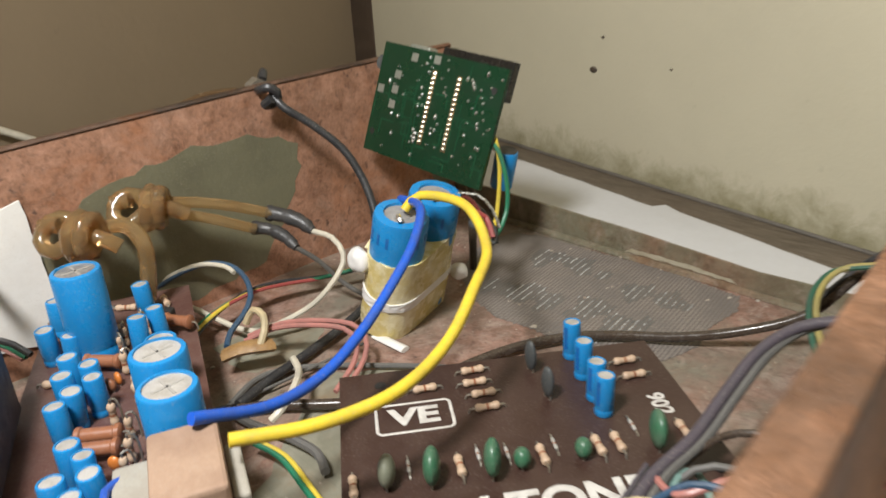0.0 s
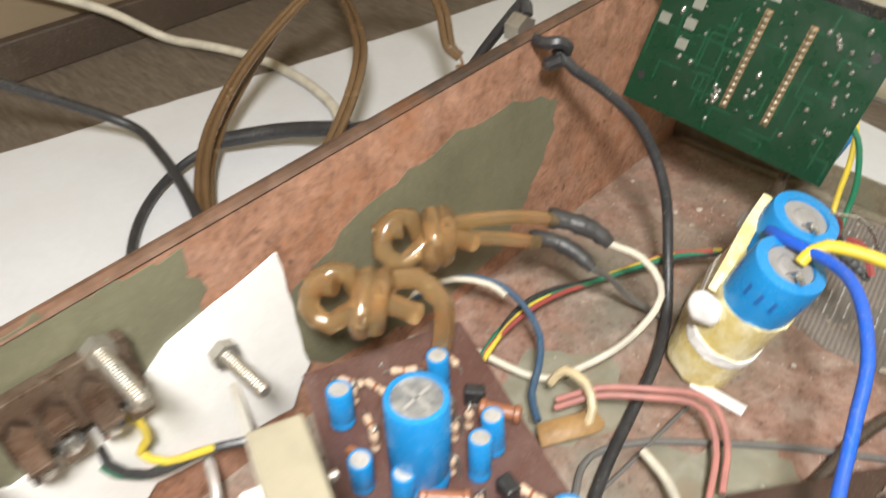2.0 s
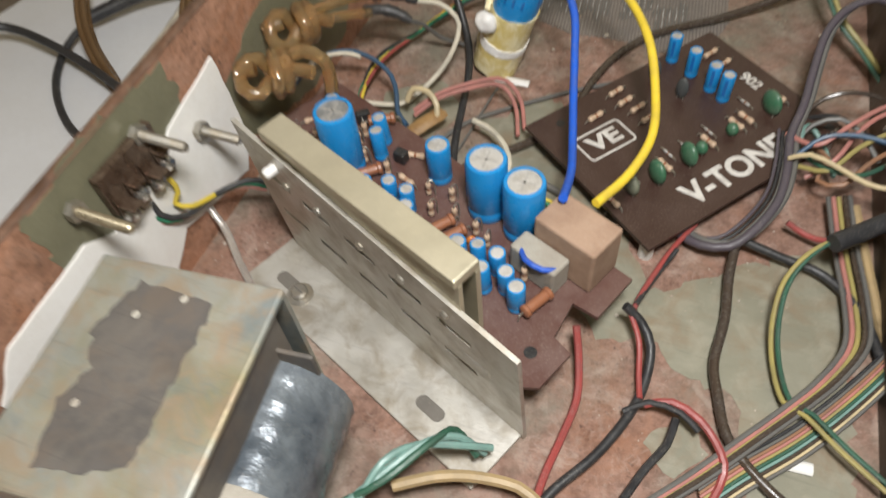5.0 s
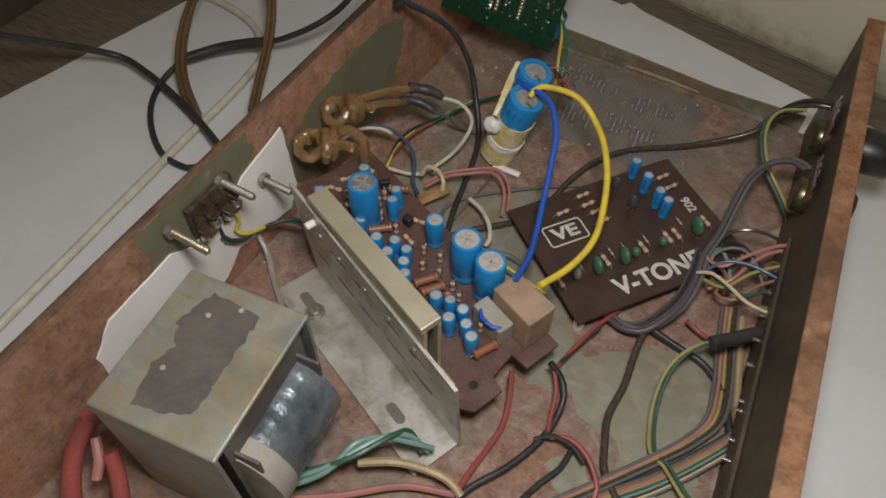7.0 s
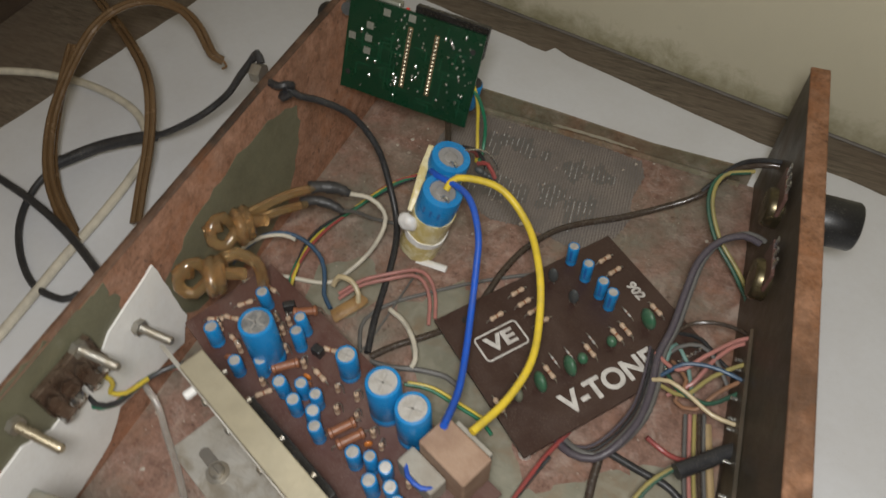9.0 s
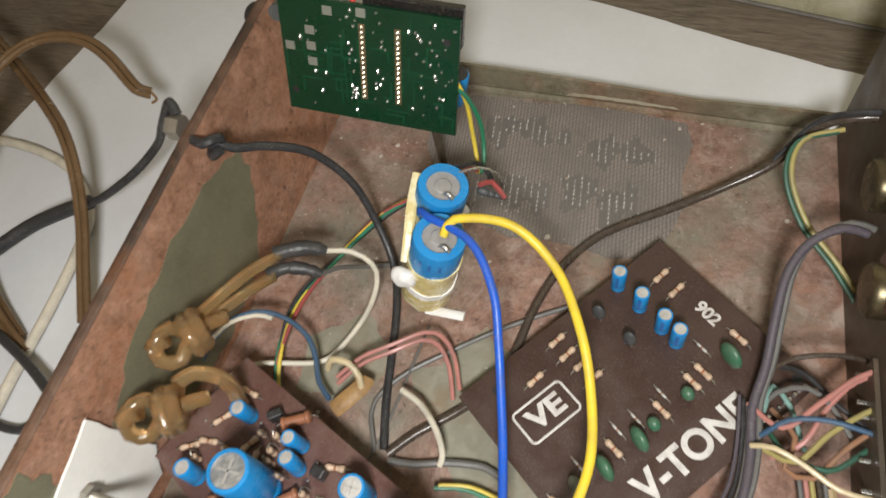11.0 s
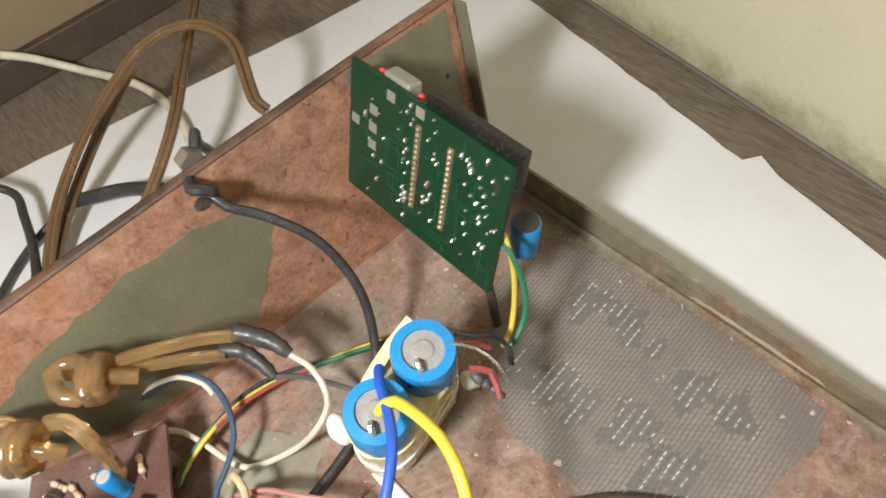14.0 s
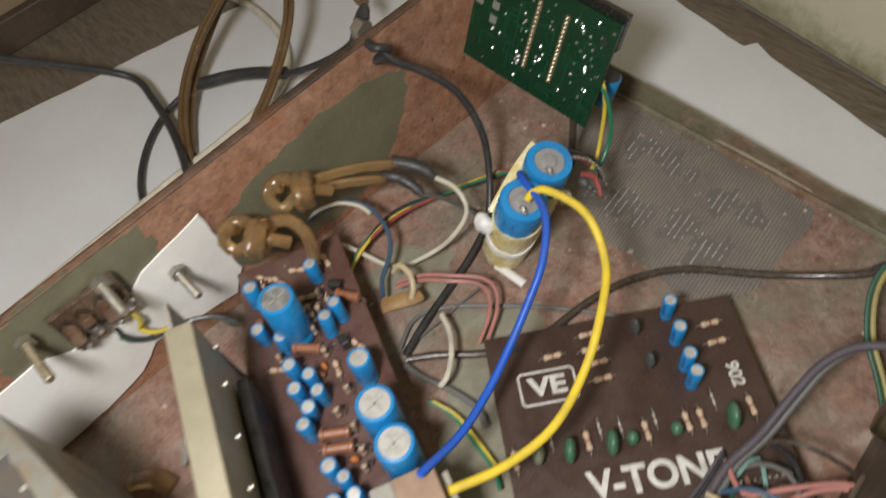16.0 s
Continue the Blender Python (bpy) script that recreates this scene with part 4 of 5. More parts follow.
def stadium(r, z0, z1, wob=0.0, seed=0):
    """A band round both cans."""
    rr = random.Random(seed)
    a, b = Vector((-2.0, 10.2, 0)), Vector((3.2, -9.6, 0))
    d = (a - b).normalized()
    ang = math.atan2(d.y, d.x)
    ring = []
    for c, start in ((a, ang - math.pi / 2), (b, ang + math.pi / 2)):
        for i in range(13):
            t = start + math.pi * i / 12
            ring.append((c.x + r * math.cos(t), c.y + r * math.sin(t)))
    bm = bmesh.new()
    levels = [z0, z0 + (z1 - z0) * 0.25, (z0 + z1) / 2, z0 + (z1 - z0) * 0.75, z1]
    rings = [[bm.verts.new((x + rr.uniform(-wob, wob), y + rr.uniform(-wob, wob), z + rr.uniform(-wob, wob) * (2.5 if k == 4 else 1))) for x, y in ring] for k, z in enumerate(levels)]
    for p, q in zip(rings, rings[1:]):
        for i in range(len(ring)):
            j = (i + 1) % len(ring)
            bm.faces.new((p[i], p[j], q[j], q[i]))
    bm.faces.new(rings[0][::-1])
    bm.faces.new(rings[-1])
    return bm


part("tape", stadium(9.5, 0.2, 31, 0.35, 3), M["tape"], duo, "wrinkled yellowed tape", True)
part("cable_tie", stadium(9.85, 12.5, 16.0, 0.15, 4), M["glue"], duo, "white plastic tie")
for x, y, z, a, b, c in ((-4.5, -18.6, 26, 4.8, 3.4, 4.2), (6.5, 20.6, 12, 3.4, 2.8, 3.0)):
    blob = bmesh.new()
    bmesh.ops.create_icosphere(blob, subdivisions=3, radius=1, matrix=Matrix.Translation((x, y, z)) @ Matrix.Diagonal((a, b, c, 1)))
    for v in blob.verts:
        v.co += 0.9 * noise.noise(v.co * 0.35) * (v.co - Vector((x, y, z))).normalized()
    part("tie_head", blob, M["glue"], duo, "white lump of tie and glue", True)
part("tape_flap", tube([(-11.4, 14, 40), (-10, 4, 37), (-7.6, -6, 33), (-5.6, -14, 28)], 1.8, 6, flat=0.25), M["tape"], duo)
part("component_leg", tube([(1, 16, 44), (8, 20, 46), (14, 22, 43), (19, 22, 38)], 0.5, 6), M["solder"], duo)
part("heat_sleeve", tube([(10, 16, 42), (14, 20, 40), (20, 18, 36)], 1.0, 6), W["red"], duo)
joint = bmesh.new()
for k in range(4):
    bmesh.ops.create_icosphere(joint, subdivisions=2, radius=2.0 - 0.25 * k, matrix=Matrix.Translation((12 + 2.4 * k, 17 + 0.8 * k, 37 - 1.2 * k)) @ Matrix.Diagonal((1.3, 0.8, 0.9, 1)))
part("wire_joint", joint, M["grey_cap"], duo, "dirty soldered joint of wires", True)

# white tie offcuts
for line in ([(67.2, -9.5, 1), (82.1, -9, 1)], [(192.5, -135.3, 1), (204.9, -134, 1)]):
    wire("tie_offcut", line, 1.9, M["glue"], "short offcut of white plastic tie on the floor", "tie offcut", "tie offcuts", seg=10, flat=0.5)

# ---- back panel: card, bolts, speaker terminals ----
card = on_x(ragged([(-88, 58), (-86, 20), (-93, 9), (-118, 14), (-129, 17), (-140, 8), (-158, 4), (-205, 2), (-205, 34), (-194, 46), (-160, 48), (-150, 42), (-128, 44), (-116, 52)], 5, 0.4, 14), -1.7, -0.8)
single("white_card", card, M["white_card"], "torn white card fixed inside the back panel", "card")
term = thing("speaker_terminal", -1, -136, 46, "brown speaker terminal strip with soldered tags on the back panel", "terminal strip")
part("strip", box(0, -12, 2, 3, 13, 17, 0.4), M["tag"], term, "dark brown fibre strip")
for i, y in enumerate((-9, -3, 4, 10)):
    tag = part("tag", on_x([(y - 2.2, -3), (y + 2.2, -3), (y + 2.6, 10), (y, 13), (y - 2.6, 10)], 3.2, 4.2), M["tag"], term, "tarnished folded tag")
    part("fold", box(3.8, y - 2.4, 5 + (i % 2) * 3, 9.5 - (i % 2) * 2, y + 2.2, 6.2 + (i % 2) * 3, 0.3), M["tag"], tag)
    part("solder_blob", lathe([(2.6, 0), (2.3, 1.6), (0, 3.2)], 10, at=(4.2, y, 0.5 + 2 * (i % 2)), turn=Matrix.Rotation(radians(90), 4, "Y")), M["solder"], tag, "", True)


def bolt(x, y, z, ln, m, yaw=0):
    b = thing("bolt", x, y, z, "dull steel bolt with nut sticking out of the back panel", "bolt", yaw, "bolts of the back panel")
    t = Matrix.Rotation(radians(90), 4, "Y")
    prof = [(1.6, 0)]
    for i in range(int(ln / 0.8)):
        prof += [(1.7, 0.8 * i + 0.2), (1.5, 0.8 * i + 0.6)]
    part("shank", lathe(prof + [(1.2, ln), (0, ln)], 14, turn=t), M[m], b)
    part("nut", lathe([(3.2, 1.0), (3.2, 3.4)], 6, turn=t), M["steel"], b)
    return b


bolt(-1, -106.5, 43, 17, "steel"), bolt(-1, -128, 62, 19, "steel"), bolt(-1, -157, 61, 21, "pin")
nut = single("hex_nut", lathe([(4.2, -1.8), (4.4, 0), (4.2, 3)], 6, turn=Matrix.Rotation(radians(90), 4, "Y")), M["steel"], "plated nut outside the top of the back panel", "nut", -11, 4, TOP - 4)
single("rubber_plug", lathe([(6, 0), (6.5, 3), (5.5, 12), (4, 14)], 20, turn=Matrix.Rotation(radians(-90), 4, "Y")), M["black"], "black round plug on the outside of the back panel", "plug", -3.2, 66, 64, smooth=True)

# ---- front panel: pots, knobs, tags ----
front_world = Matrix.Translation((0.2107, 0.104, 0)) @ Matrix.Rotation(radians(4.6), 4, "Z")


def control(y, z, knob, out, r):
    """A potentiometer behind the front panel, with its knob in front."""
    p = thing("volume_control", 0, 0, 0, "metal volume control with soldered tags and a black knob" if knob else "metal volume control with soldered tags", "volume control", group="controls of the front panel")
    p.matrix_world = front_world @ Matrix.Translation((-0.0074, (y - 104) / 1000, z / 1000))
    t = Matrix.Rotation(radians(-90), 4, "Y")
    body = part("can", lathe([(8.2, 0), (8.4, 0.6), (8.4, 5), (7.4, 6.2), (3, 6.4), (0, 6.2)], 26, turn=t), M["pot"], p, "tarnished can", True)
    part("wafer", box(-3.2, -9, 4, -1.8, 9, 15, 0.3), M["pcb_brown"], body)
    for k in (-5, 0, 5):
        part("tag", box(-3.0, k - 1.1, 13, -2.4, k + 1.1, 20), M["solder"], p)
    part("shaft", lathe([(3.2, -12), (3.2, 0)], 14, turn=t), M["steel"], p)
    if knob:
        part("knob", lathe([(r, -out), (r + 0.6, 1 - out), (r + 0.8, -14), (r, -12.5)], 30, turn=t), M["knob"], p, "black plastic knob", True)
    return p


control(45, 46, True, 29, 9.5), control(13, 38, True, 18, 7)
rail = thing("tag_strip", 0, 0, 0, "strip of soldered tags behind the front panel", "tag strip")
rail.matrix_world = front_world @ Matrix.Translation((-0.0076, -0.200, 0.022))
part("strip", box(-1.4, -62, -9, 0, 92, 6), M["dark"], rail)
for i in (0, 1, 4, 5, 9, 11, 14, 15, 19, 22, 25, 26, 28, 31, 32, 34):
    part("tag", box(-4.2, -58 + 4.3 * i, -1, -1.4, -56.8 + 4.3 * i, 0.4, 0.2), M["solder"], rail)

# ---- wires inside the case ----
wire("yellow_wire", [(79.0, -2.0, 47.5), (82.3, 2.3, 52.0), (100.3, 3.6, 52.5), (116.1, -4.6, 46.0), (127.6, -22.3, 44.0), (134.3, -38.9, 38.5), (137.8, -57.5, 36.5), (135.0, -76.0, 37.0), (128.8, -92.7, 39.5)], 1.5, W["bright_yellow"], "thick bright yellow wire arching from capacitors to amplifier board", seg=12)
wire("blue_wire", [(68.5, 6.0, 46.5), (71.9, 3.6, 48.0), (89.3, -4.4, 51.5), (99.8, -17.4, 47.0), (104.6, -30.9, 40.0), (108.7, -45.0, 34.0), (113.1, -60.3, 31.0), (117.4, -77.4, 33.5), (119.6, -95.5, 41.5)], 1.4, W["blue"], "thick bright blue wire arching from capacitors to amplifier board", seg=12)
wire("black_cable", [(3.8, 1.3, 75), (9.2, 3, 70), (14.8, 10.4, 63), (24.2, 18.4, 51), (34.1, 20, 34), (42.3, 14.2, 17), (50.8, 3, 6), (57, -12.9, 4), (61.2, -31.1, 3), (65.2, -48.8, 3), (69.7, -63.6, 3)], 1.55, W["black"], "black cable from the back panel, running along the floor", "cable", seg=10)
knotb = thing("cable_knot", 4, 0, 75, "black knot that holds the cable at its hole", "cable knot")
part("loop", tube([(-7, 0, 1), (-1, -2, 2), (2, -1, 3), (3, 2, 1), (1, 2.5, -3), (-1, 0, -4), (1, -2.5, -3), (4, -1, -1)], 1.7, 8), W["black"], knotb, "", True)


def knot(x, y, z, label, s=1.0, turn=0):
    k = thing("knotted_cable", x, y, z, label, "cable", turn, "knotted amber cables")
    a = [(14, 1, -4), (8, 0, 0), (2, 0, 0), (-5, -3, -4), (-10, -1, -1), (-8, 3, 4), (-2, 5, 4), (1, 4, -4), (1.5, -4, -4.5), (2.5, -5.5, 3), (3, 2, 6), (4, 6, 0), (4.5, 1, -6), (5, -5, -2), (6, -3, 5), (6.5, 3.5, 4.5), (6.5, 5, -1)]
    part("knot", tube([tuple(s * c for c in p) for p in a], 2.45, 10), W["clear"], k, "", True)
    part("tail", tube([(-11 * s, 2, 2.4), (-8 * s, 2.6, 2.6), (-4 * s, 2, 3)], 2.6, 10), W["clear"], k, "", True)
    for d in (-1.1, 1.1):
        part("core_end", tube([(-11.4 * s, 2 + d, 2.4), (-10.6 * s, 2 + d, 2.5)], 0.7, 7), M["copper"], k)
    return k


knot(10, -56, 48, "knotted translucent amber cable by the back panel", 0.95, 55)
knot(13, -80, 47, "knotted translucent amber cable by the back panel", 1.0, 40)
amber_a = [(10.8, -46.7, 48), (14.1, -35.4, 45), (17, -25.2, 41), (21.2, -16.2, 37)]
wire("amber_cable", amber_a, 2.0, W["clear"], "translucent amber core leading to a taped splice", "cable", "amber cores")
wire("amber_cable", offset_line([(10.6, -47.8, 45), (14, -37.6, 41), (16.9, -27.9, 36), (19.9, -21.8, 33)], 1, -1, 0), 1.9, W["clear"], "translucent amber core leading to a taped splice", "cable", "amber cores")
single("tape_splice", tube([(19.3, -16.6, 37), (23.5, -13.1, 36), (29.5, -9.7, 34), (34.3, -8.1, 31)], 2.6, 10, step=1.2, radii=lambda u: 2.6 * (1.05 + 0.16 * math.sin(23 * u) * math.sin(9 * u + 1) - 0.45 * max(0, u - 0.8) / 0.2)), M["splice"], "black taped wire splice", "splice", group="taped splices", smooth=True)
single("tape_splice", tube([(18.4, -23.1, 33), (22.2, -18.7, 32), (28.7, -16.3, 30), (34.5, -15.6, 27)], 2.2, 10, step=1.2, radii=lambda u: 2.2 * (1.05 + 0.16 * math.sin(23 * u) * math.sin(9 * u + 1) - 0.45 * max(0, u - 0.8) / 0.2)), M["splice"], "black taped wire splice", "splice", group="taped splices", smooth=True)
wire("amber_cable", [(13.5, -69.9, 47), (17.5, -65.2, 47), (23.9, -63.5, 43), (25.1, -64.2, 34), (24.7, -66.1, 24)], 2.5, W["clear"], "translucent amber cable bending under the amplifier board", "cable", "amber cores")
wire("white_wire", [(33.6, -8.3, 31), (43.1, -6, 30), (50.5, -7.2, 26), (52.8, -11.7, 21), (49.6, -21.2, 12), (42.2, -34.3, 6), (35.9, -40.7, 5), (21.3, -45.5, 7), (13.6, -49.6, 10), (7.6, -59.7, 14)], 1.0, W["offwhite"], "off-white wire looping over the floor")
wire("grey_wire", [(34, -15.7, 27), (36.5, -8.6, 20), (40.9, -1.2, 9), (48.2, 4.5, 3)], 0.9, W["grey"], "thin grey wire on the floor")
wire("grey_wire", [(-3.9, -57.2, 12), (-0.3, -45.8, 17), (5.8, -37.2, 20), (14.4, -32.1, 20), (24.2, -31.8, 18), (33.3, -35.6, 15), (38.2, -42.3, 12), (41.2, -48.7, 10), (47.1, -53.6, 9)], 1.0, W["navy"], "dark blue wire in a loop on the floor")
wire("white_wire", offset_line([(-3.9, -57.2, 12), (-0.3, -45.8, 17), (5.8, -37.2, 20), (14.4, -32.1, 20), (20.2, -31.6, 19)], -1.0, -1.6, 0), 0.9, W["offwhite"], "off-white wire beside the dark blue one")
bundle = [(51.1, 29, 14), (42.3, 21, 12), (34.2, 10.1, 9), (27.5, -2.7, 8), (22.1, -15.8, 9), (20.4, -28.6, 10), (21.5, -41.6, 9), (24.5, -52.3, 7), (29.2, -58.6, 6)]
for k, (m, dx, dy) in enumerate((("green", 0, 0), ("yellow", 1.3, 1.2), ("red", 2.2, -0.8), ("black", -1.4, 0.6))):
    wire("thin_wire", [(x + dx * math.cos(i * 0.9 + k), y + dy * math.cos(i * 0.8), z + 0.5 * math.sin(i * 1.1 + k)) for i, (x, y, z) in enumerate(bundle)], 0.75, W[m], {"green": "thin green wire of a twisted bundle", "yellow": "thin yellow wire of a twisted bundle", "red": "thin red wire of a twisted bundle", "black": "thin black wire of a twisted bundle"}[m], group="twisted bundle")
red = [(46.6, -45.3, 9), (54.1, -37.4, 13), (64.5, -30.4, 15), (73.5, -23.3, 14), (79.3, -22.4, 11), (84.9, -27.6, 8), (89.5, -37.8, 5)]
wire("pink_wire", red, 0.85, W["pink"], "faded red wire of a pair", group="faded red pair")
wire("pink_wire", [(x + 1.0 - 0.4 * i, y - 2.0 - 0.3 * i, z - 0.5) for i, (x, y, z) in enumerate(red)], 0.85, W["pink"], "faded red wire of a pair", group="faded red pair")
wire("amber_glue", [(49.7, -56, 8), (53.3, -52, 10), (56.5, -46.7, 10), (56.8, -43.3, 9)], 3.4, M["amber"], "amber lump of glue over a wire joint", "glue lump", flat=0.55)
wire("amber_glue", [(30.2, -167.1, 2), (34.8, -161.6, 3.5), (38.9, -158.7, 3), (43.8, -157, 2)], 3.6, W["clear"], "clear amber blob of old glue on the floor", "glue lump", flat=0.6)
wire("cream_wire", [(57.4, -48.5, 9), (56.4, -44.6, 14), (51.9, -41.7, 17), (45.8, -41.8, 17), (43.5, -44, 12)], 1.2, W["cream"], "cream wire hooped over the glue")
wire("grey_cable", [(210.2, 77.1, 40), (198.9, 76.5, 38), (188.9, 76.6, 30), (178.8, 69.4, 16), (163.8, 61.4, 8), (147.8, 51.5, 4), (131.4, 40.9, 3), (120.6, 30.8, 3), (111.7, 15.7, 3), (106.8, -0.7, 3), (104.8, -15.2, 3), (102, -29.4, 3), (91.9, -43.2, 3), (79, -55.6, 3), (71.6, -64.8, 3)], 1.6, W["brown"], "dark brown shielded cable across the floor", "cable", seg=10)
wire("grey_cable", [(208.8, 76.3, 43), (197.9, 75.9, 41), (188.6, 77.5, 32), (178.9, 70.2, 18)], 1.1, W["black"], "black lead along the brown cable", "cable")
wire("grey_wire", [(125.9, 7.3, 2), (112.3, -0.8, 2), (95.7, -12.2, 2), (79.6, -25.4, 2), (68.7, -35.3, 2), (61.9, -44.9, 2), (60.8, -52.8, 2), (66.2, -64.2, 2)], 0.9, W["grey"], "thin grey wire lying on the floor")
wire("white_wire", [(71.1, -44.1, 10), (79.7, -47.8, 11), (87.8, -55.2, 12), (91.6, -61.6, 11), (91.2, -64.8, 9)], 1.1, W["offwhite"], "off-white bent wire end sticking up")
wire("grey_wire", [(72.6, -66.7, 3), (81.4, -65.7, 3), (92.8, -62.1, 3), (104.9, -60.4, 3), (112.5, -63.2, 3)], 1.3, W["grey"], "grey wire under the amplifier board")
wire("green_wire", [(91, -71.6, 6), (101.3, -69.2, 5), (114.6, -70.9, 4), (125.1, -72.8, 4), (131.4, -76.5, 4)], 0.8, W["green"], "thin green wire between the boards")
wire("yellow_wire", offset_line([(91, -71.6, 6), (101.3, -69.2, 5), (114.6, -70.9, 4), (125.1, -72.8, 4)], 1.2, 1.2, 0.2), 0.7, W["yellow"], "thin yellow wire between the boards")

# from the tone board to the controls
grey_pair = [(205.8, 34.2, 34), (198.3, 33.7, 36), (189.6, 27.7, 34), (184.7, 17.5, 30), (183.6, 3.8, 25), (183.2, -10.8, 20), (181.3, -24, 17), (182.5, -38.6, 15), (181.5, -52.6, 14), (176.5, -64.9, 12), (170.3, -71.7, 9), (161.9, -72.4, 7), (155.3, -68.8, 5), (149, -63.5, 4), (143.5, -58.1, 4)]
wire("purple_cable", grey_pair, 1.5, W["purple"], "dull purple-grey twin cable curving over the tone board", "cable", "twin cable", seg=10)
wire("purple_cable", [(x + 2.0, y + 2.4, z - 0.3) for x, y, z in grey_pair], 1.2, W["grey"], "grey lead of a twin cable", "cable", "twin cable")
wire("olive_wire", [(195.1, 71.7, 36.0), (183.5, 68.2, 32.0), (182.0, 57.6, 26.0), (190.0, 44.2, 18.0), (202.1, 33.5, 12.0), (212.1, 20.8, 8.0), (214.8, 13.6, 6.0)], 0.9, W["dull_green"], "dark green wire hanging from a control")
wire("olive_wire", [(x + 1.6, y + 0.6, z + 0.8) for x, y, z in [(195.1, 71.7, 36.0), (183.5, 68.2, 32.0), (182.0, 57.6, 26.0), (190.0, 44.2, 18.0), (202.1, 33.5, 12.0), (212.1, 20.8, 8.0), (214.8, 13.6, 6.0)]], 0.9, W["dull_yellow"], "dull yellow wire hanging from a control")
for m, spec in (("pink", [(180, -22.5, 16), (189.6, -28.9, 20), (197.7, -20.9, 24), (208.1, -9.9, 26), (220.9, -2.2, 26)]), ("dull_yellow", [(184.6, -34.4, 14), (194.3, -37.5, 18), (201.9, -28, 22), (212.4, -18.4, 24), (223.7, -12.1, 24)]), ("navy", [(184.5, -31.5, 16), (190.8, -26.8, 22), (200.7, -24.9, 24), (211.6, -25.8, 24), (219.6, -25.8, 22)]),
                ("cream", [(181.8, -35.8, 18), (187.5, -36.2, 22), (195.7, -39, 22), (205.1, -43.5, 22), (215.4, -43.8, 22), (226.3, -42.5, 22)]), ("dull_green", [(186.5, -28.2, 14), (191.8, -36, 18), (202.7, -38.1, 19), (211.8, -30.2, 19), (224.3, -18, 20)]), ("orange", [(187.6, -21, 12), (194.2, -29.9, 16), (192.3, -38.9, 14), (199.8, -40.4, 16), (207.3, -30.2, 20), (223.4, -13.7, 22)]),
                ("brown", [(182.8, -12.9, 14), (188.9, -8.1, 22), (197.6, -5.4, 25), (208.1, -2.5, 22), (213.7, -1.8, 18)]), ("black", [(186.8, -5.6, 10), (195.2, -8.7, 16), (204.3, -17.1, 18), (214.7, -24.3, 20), (226.3, -24.3, 20)]), ("grey", [(183.4, -22.9, 12), (187.5, -17.6, 18), (195.2, -15.2, 21), (202.5, -19.1, 20), (210, -26.9, 16)]),
                ("teal", [(185, -24.9, 12), (185.2, -20.2, 16), (186.7, -14.7, 15), (192.8, -18.7, 12), (198.5, -30.9, 9)]), ("pink", [(189.1, -36.1, 11), (196.3, -30.8, 17), (201.3, -19.6, 20), (208.3, -10, 22), (221, -2.9, 24)])):
    wire("hookup_wire", spec, 0.85, W[m], "thin hook-up wire from the tone board to a control", group="wires to the controls")
for k, m in enumerate(("grey", "black", "purple")):
    wire("hookup_wire", [(x - 1.2 - 1.3 * k, y + 1.6 + 1.2 * k, z - 1.0 - 0.4 * k) for x, y, z in grey_pair[-9:]], 0.6, W[m], "thin wire along the twin cable under the tone board", group="looped wires")
pairgy = [(227.3, -45.2, 14), (209.9, -57.5, 16), (196.3, -69.2, 18), (189.5, -80.7, 14), (188.7, -93, 9), (191.1, -105, 5), (195.7, -117.1, 5)] + [(201.9, -120.7, 7), (210.9, -128.1, 8), (223.1, -135.6, 8)]
wire("green_wire", pairgy, 0.75, W["dull_green"], "dark green wire of a green and yellow pair", group="green and yellow pair")
wire("yellow_wire", [(x - 1.8, y - 1.2, z) for x, y, z in pairgy], 0.75, W["dull_yellow"], "yellow wire of a green and yellow pair", group="green and yellow pair")
wire("rubber_sleeve", [(198.1, -69.1, 20), (205.4, -62.3, 20), (214.6, -53.7, 20), (223.9, -49.4, 20)], 3.0, W["black"], "black rubber sleeve over a wire joint", "sleeve", seg=12)
ribbon = [(222.6, -84.4, 7), (218.3, -94.2, 5), (208.1, -110.6, 4), (197.6, -124.9, 3), (185.1, -139.1, 3), (176.3, -150.4, 3)]
for k, m in enumerate(("black", "grey", "orange", "pink", "dull_yellow", "dull_green", "teal", "brown", "cream", "grey")):
    wire("ribbon_strand", [(x + 0.40 * k, y - 0.90 * k, z + 0.1 * (k % 2)) for x, y, z in ribbon], 0.54, W[m], "one coloured strand of a flat ribbon cable", group="ribbon cable", seg=6)
wire("brown_cable", [(172.3, -68.4, 8), (172.8, -80.5, 5), (174.4, -95.2, 3), (173.9, -111.4, 3), (176.8, -121.7, 3.0), (181.1, -133.0, 3.0), (188.4, -140.6, 3.0), (197.2, -146.3, 3.0), (204.7, -149.6, 3.0)], 1.6, W["brown"], "flat dark brown cable on the floor", "cable", seg=10)
wire("black_cable", [(172.8, -65.8, 7), (186.9, -67.4, 5), (200.6, -69.5, 4), (211.8, -79.3, 4), (218.1, -92.5, 4), (222.3, -108.6, 4), (224.6, -122.2, 4)], 1.5, W["black"], "black cable curving over the floor", "cable", seg=10)
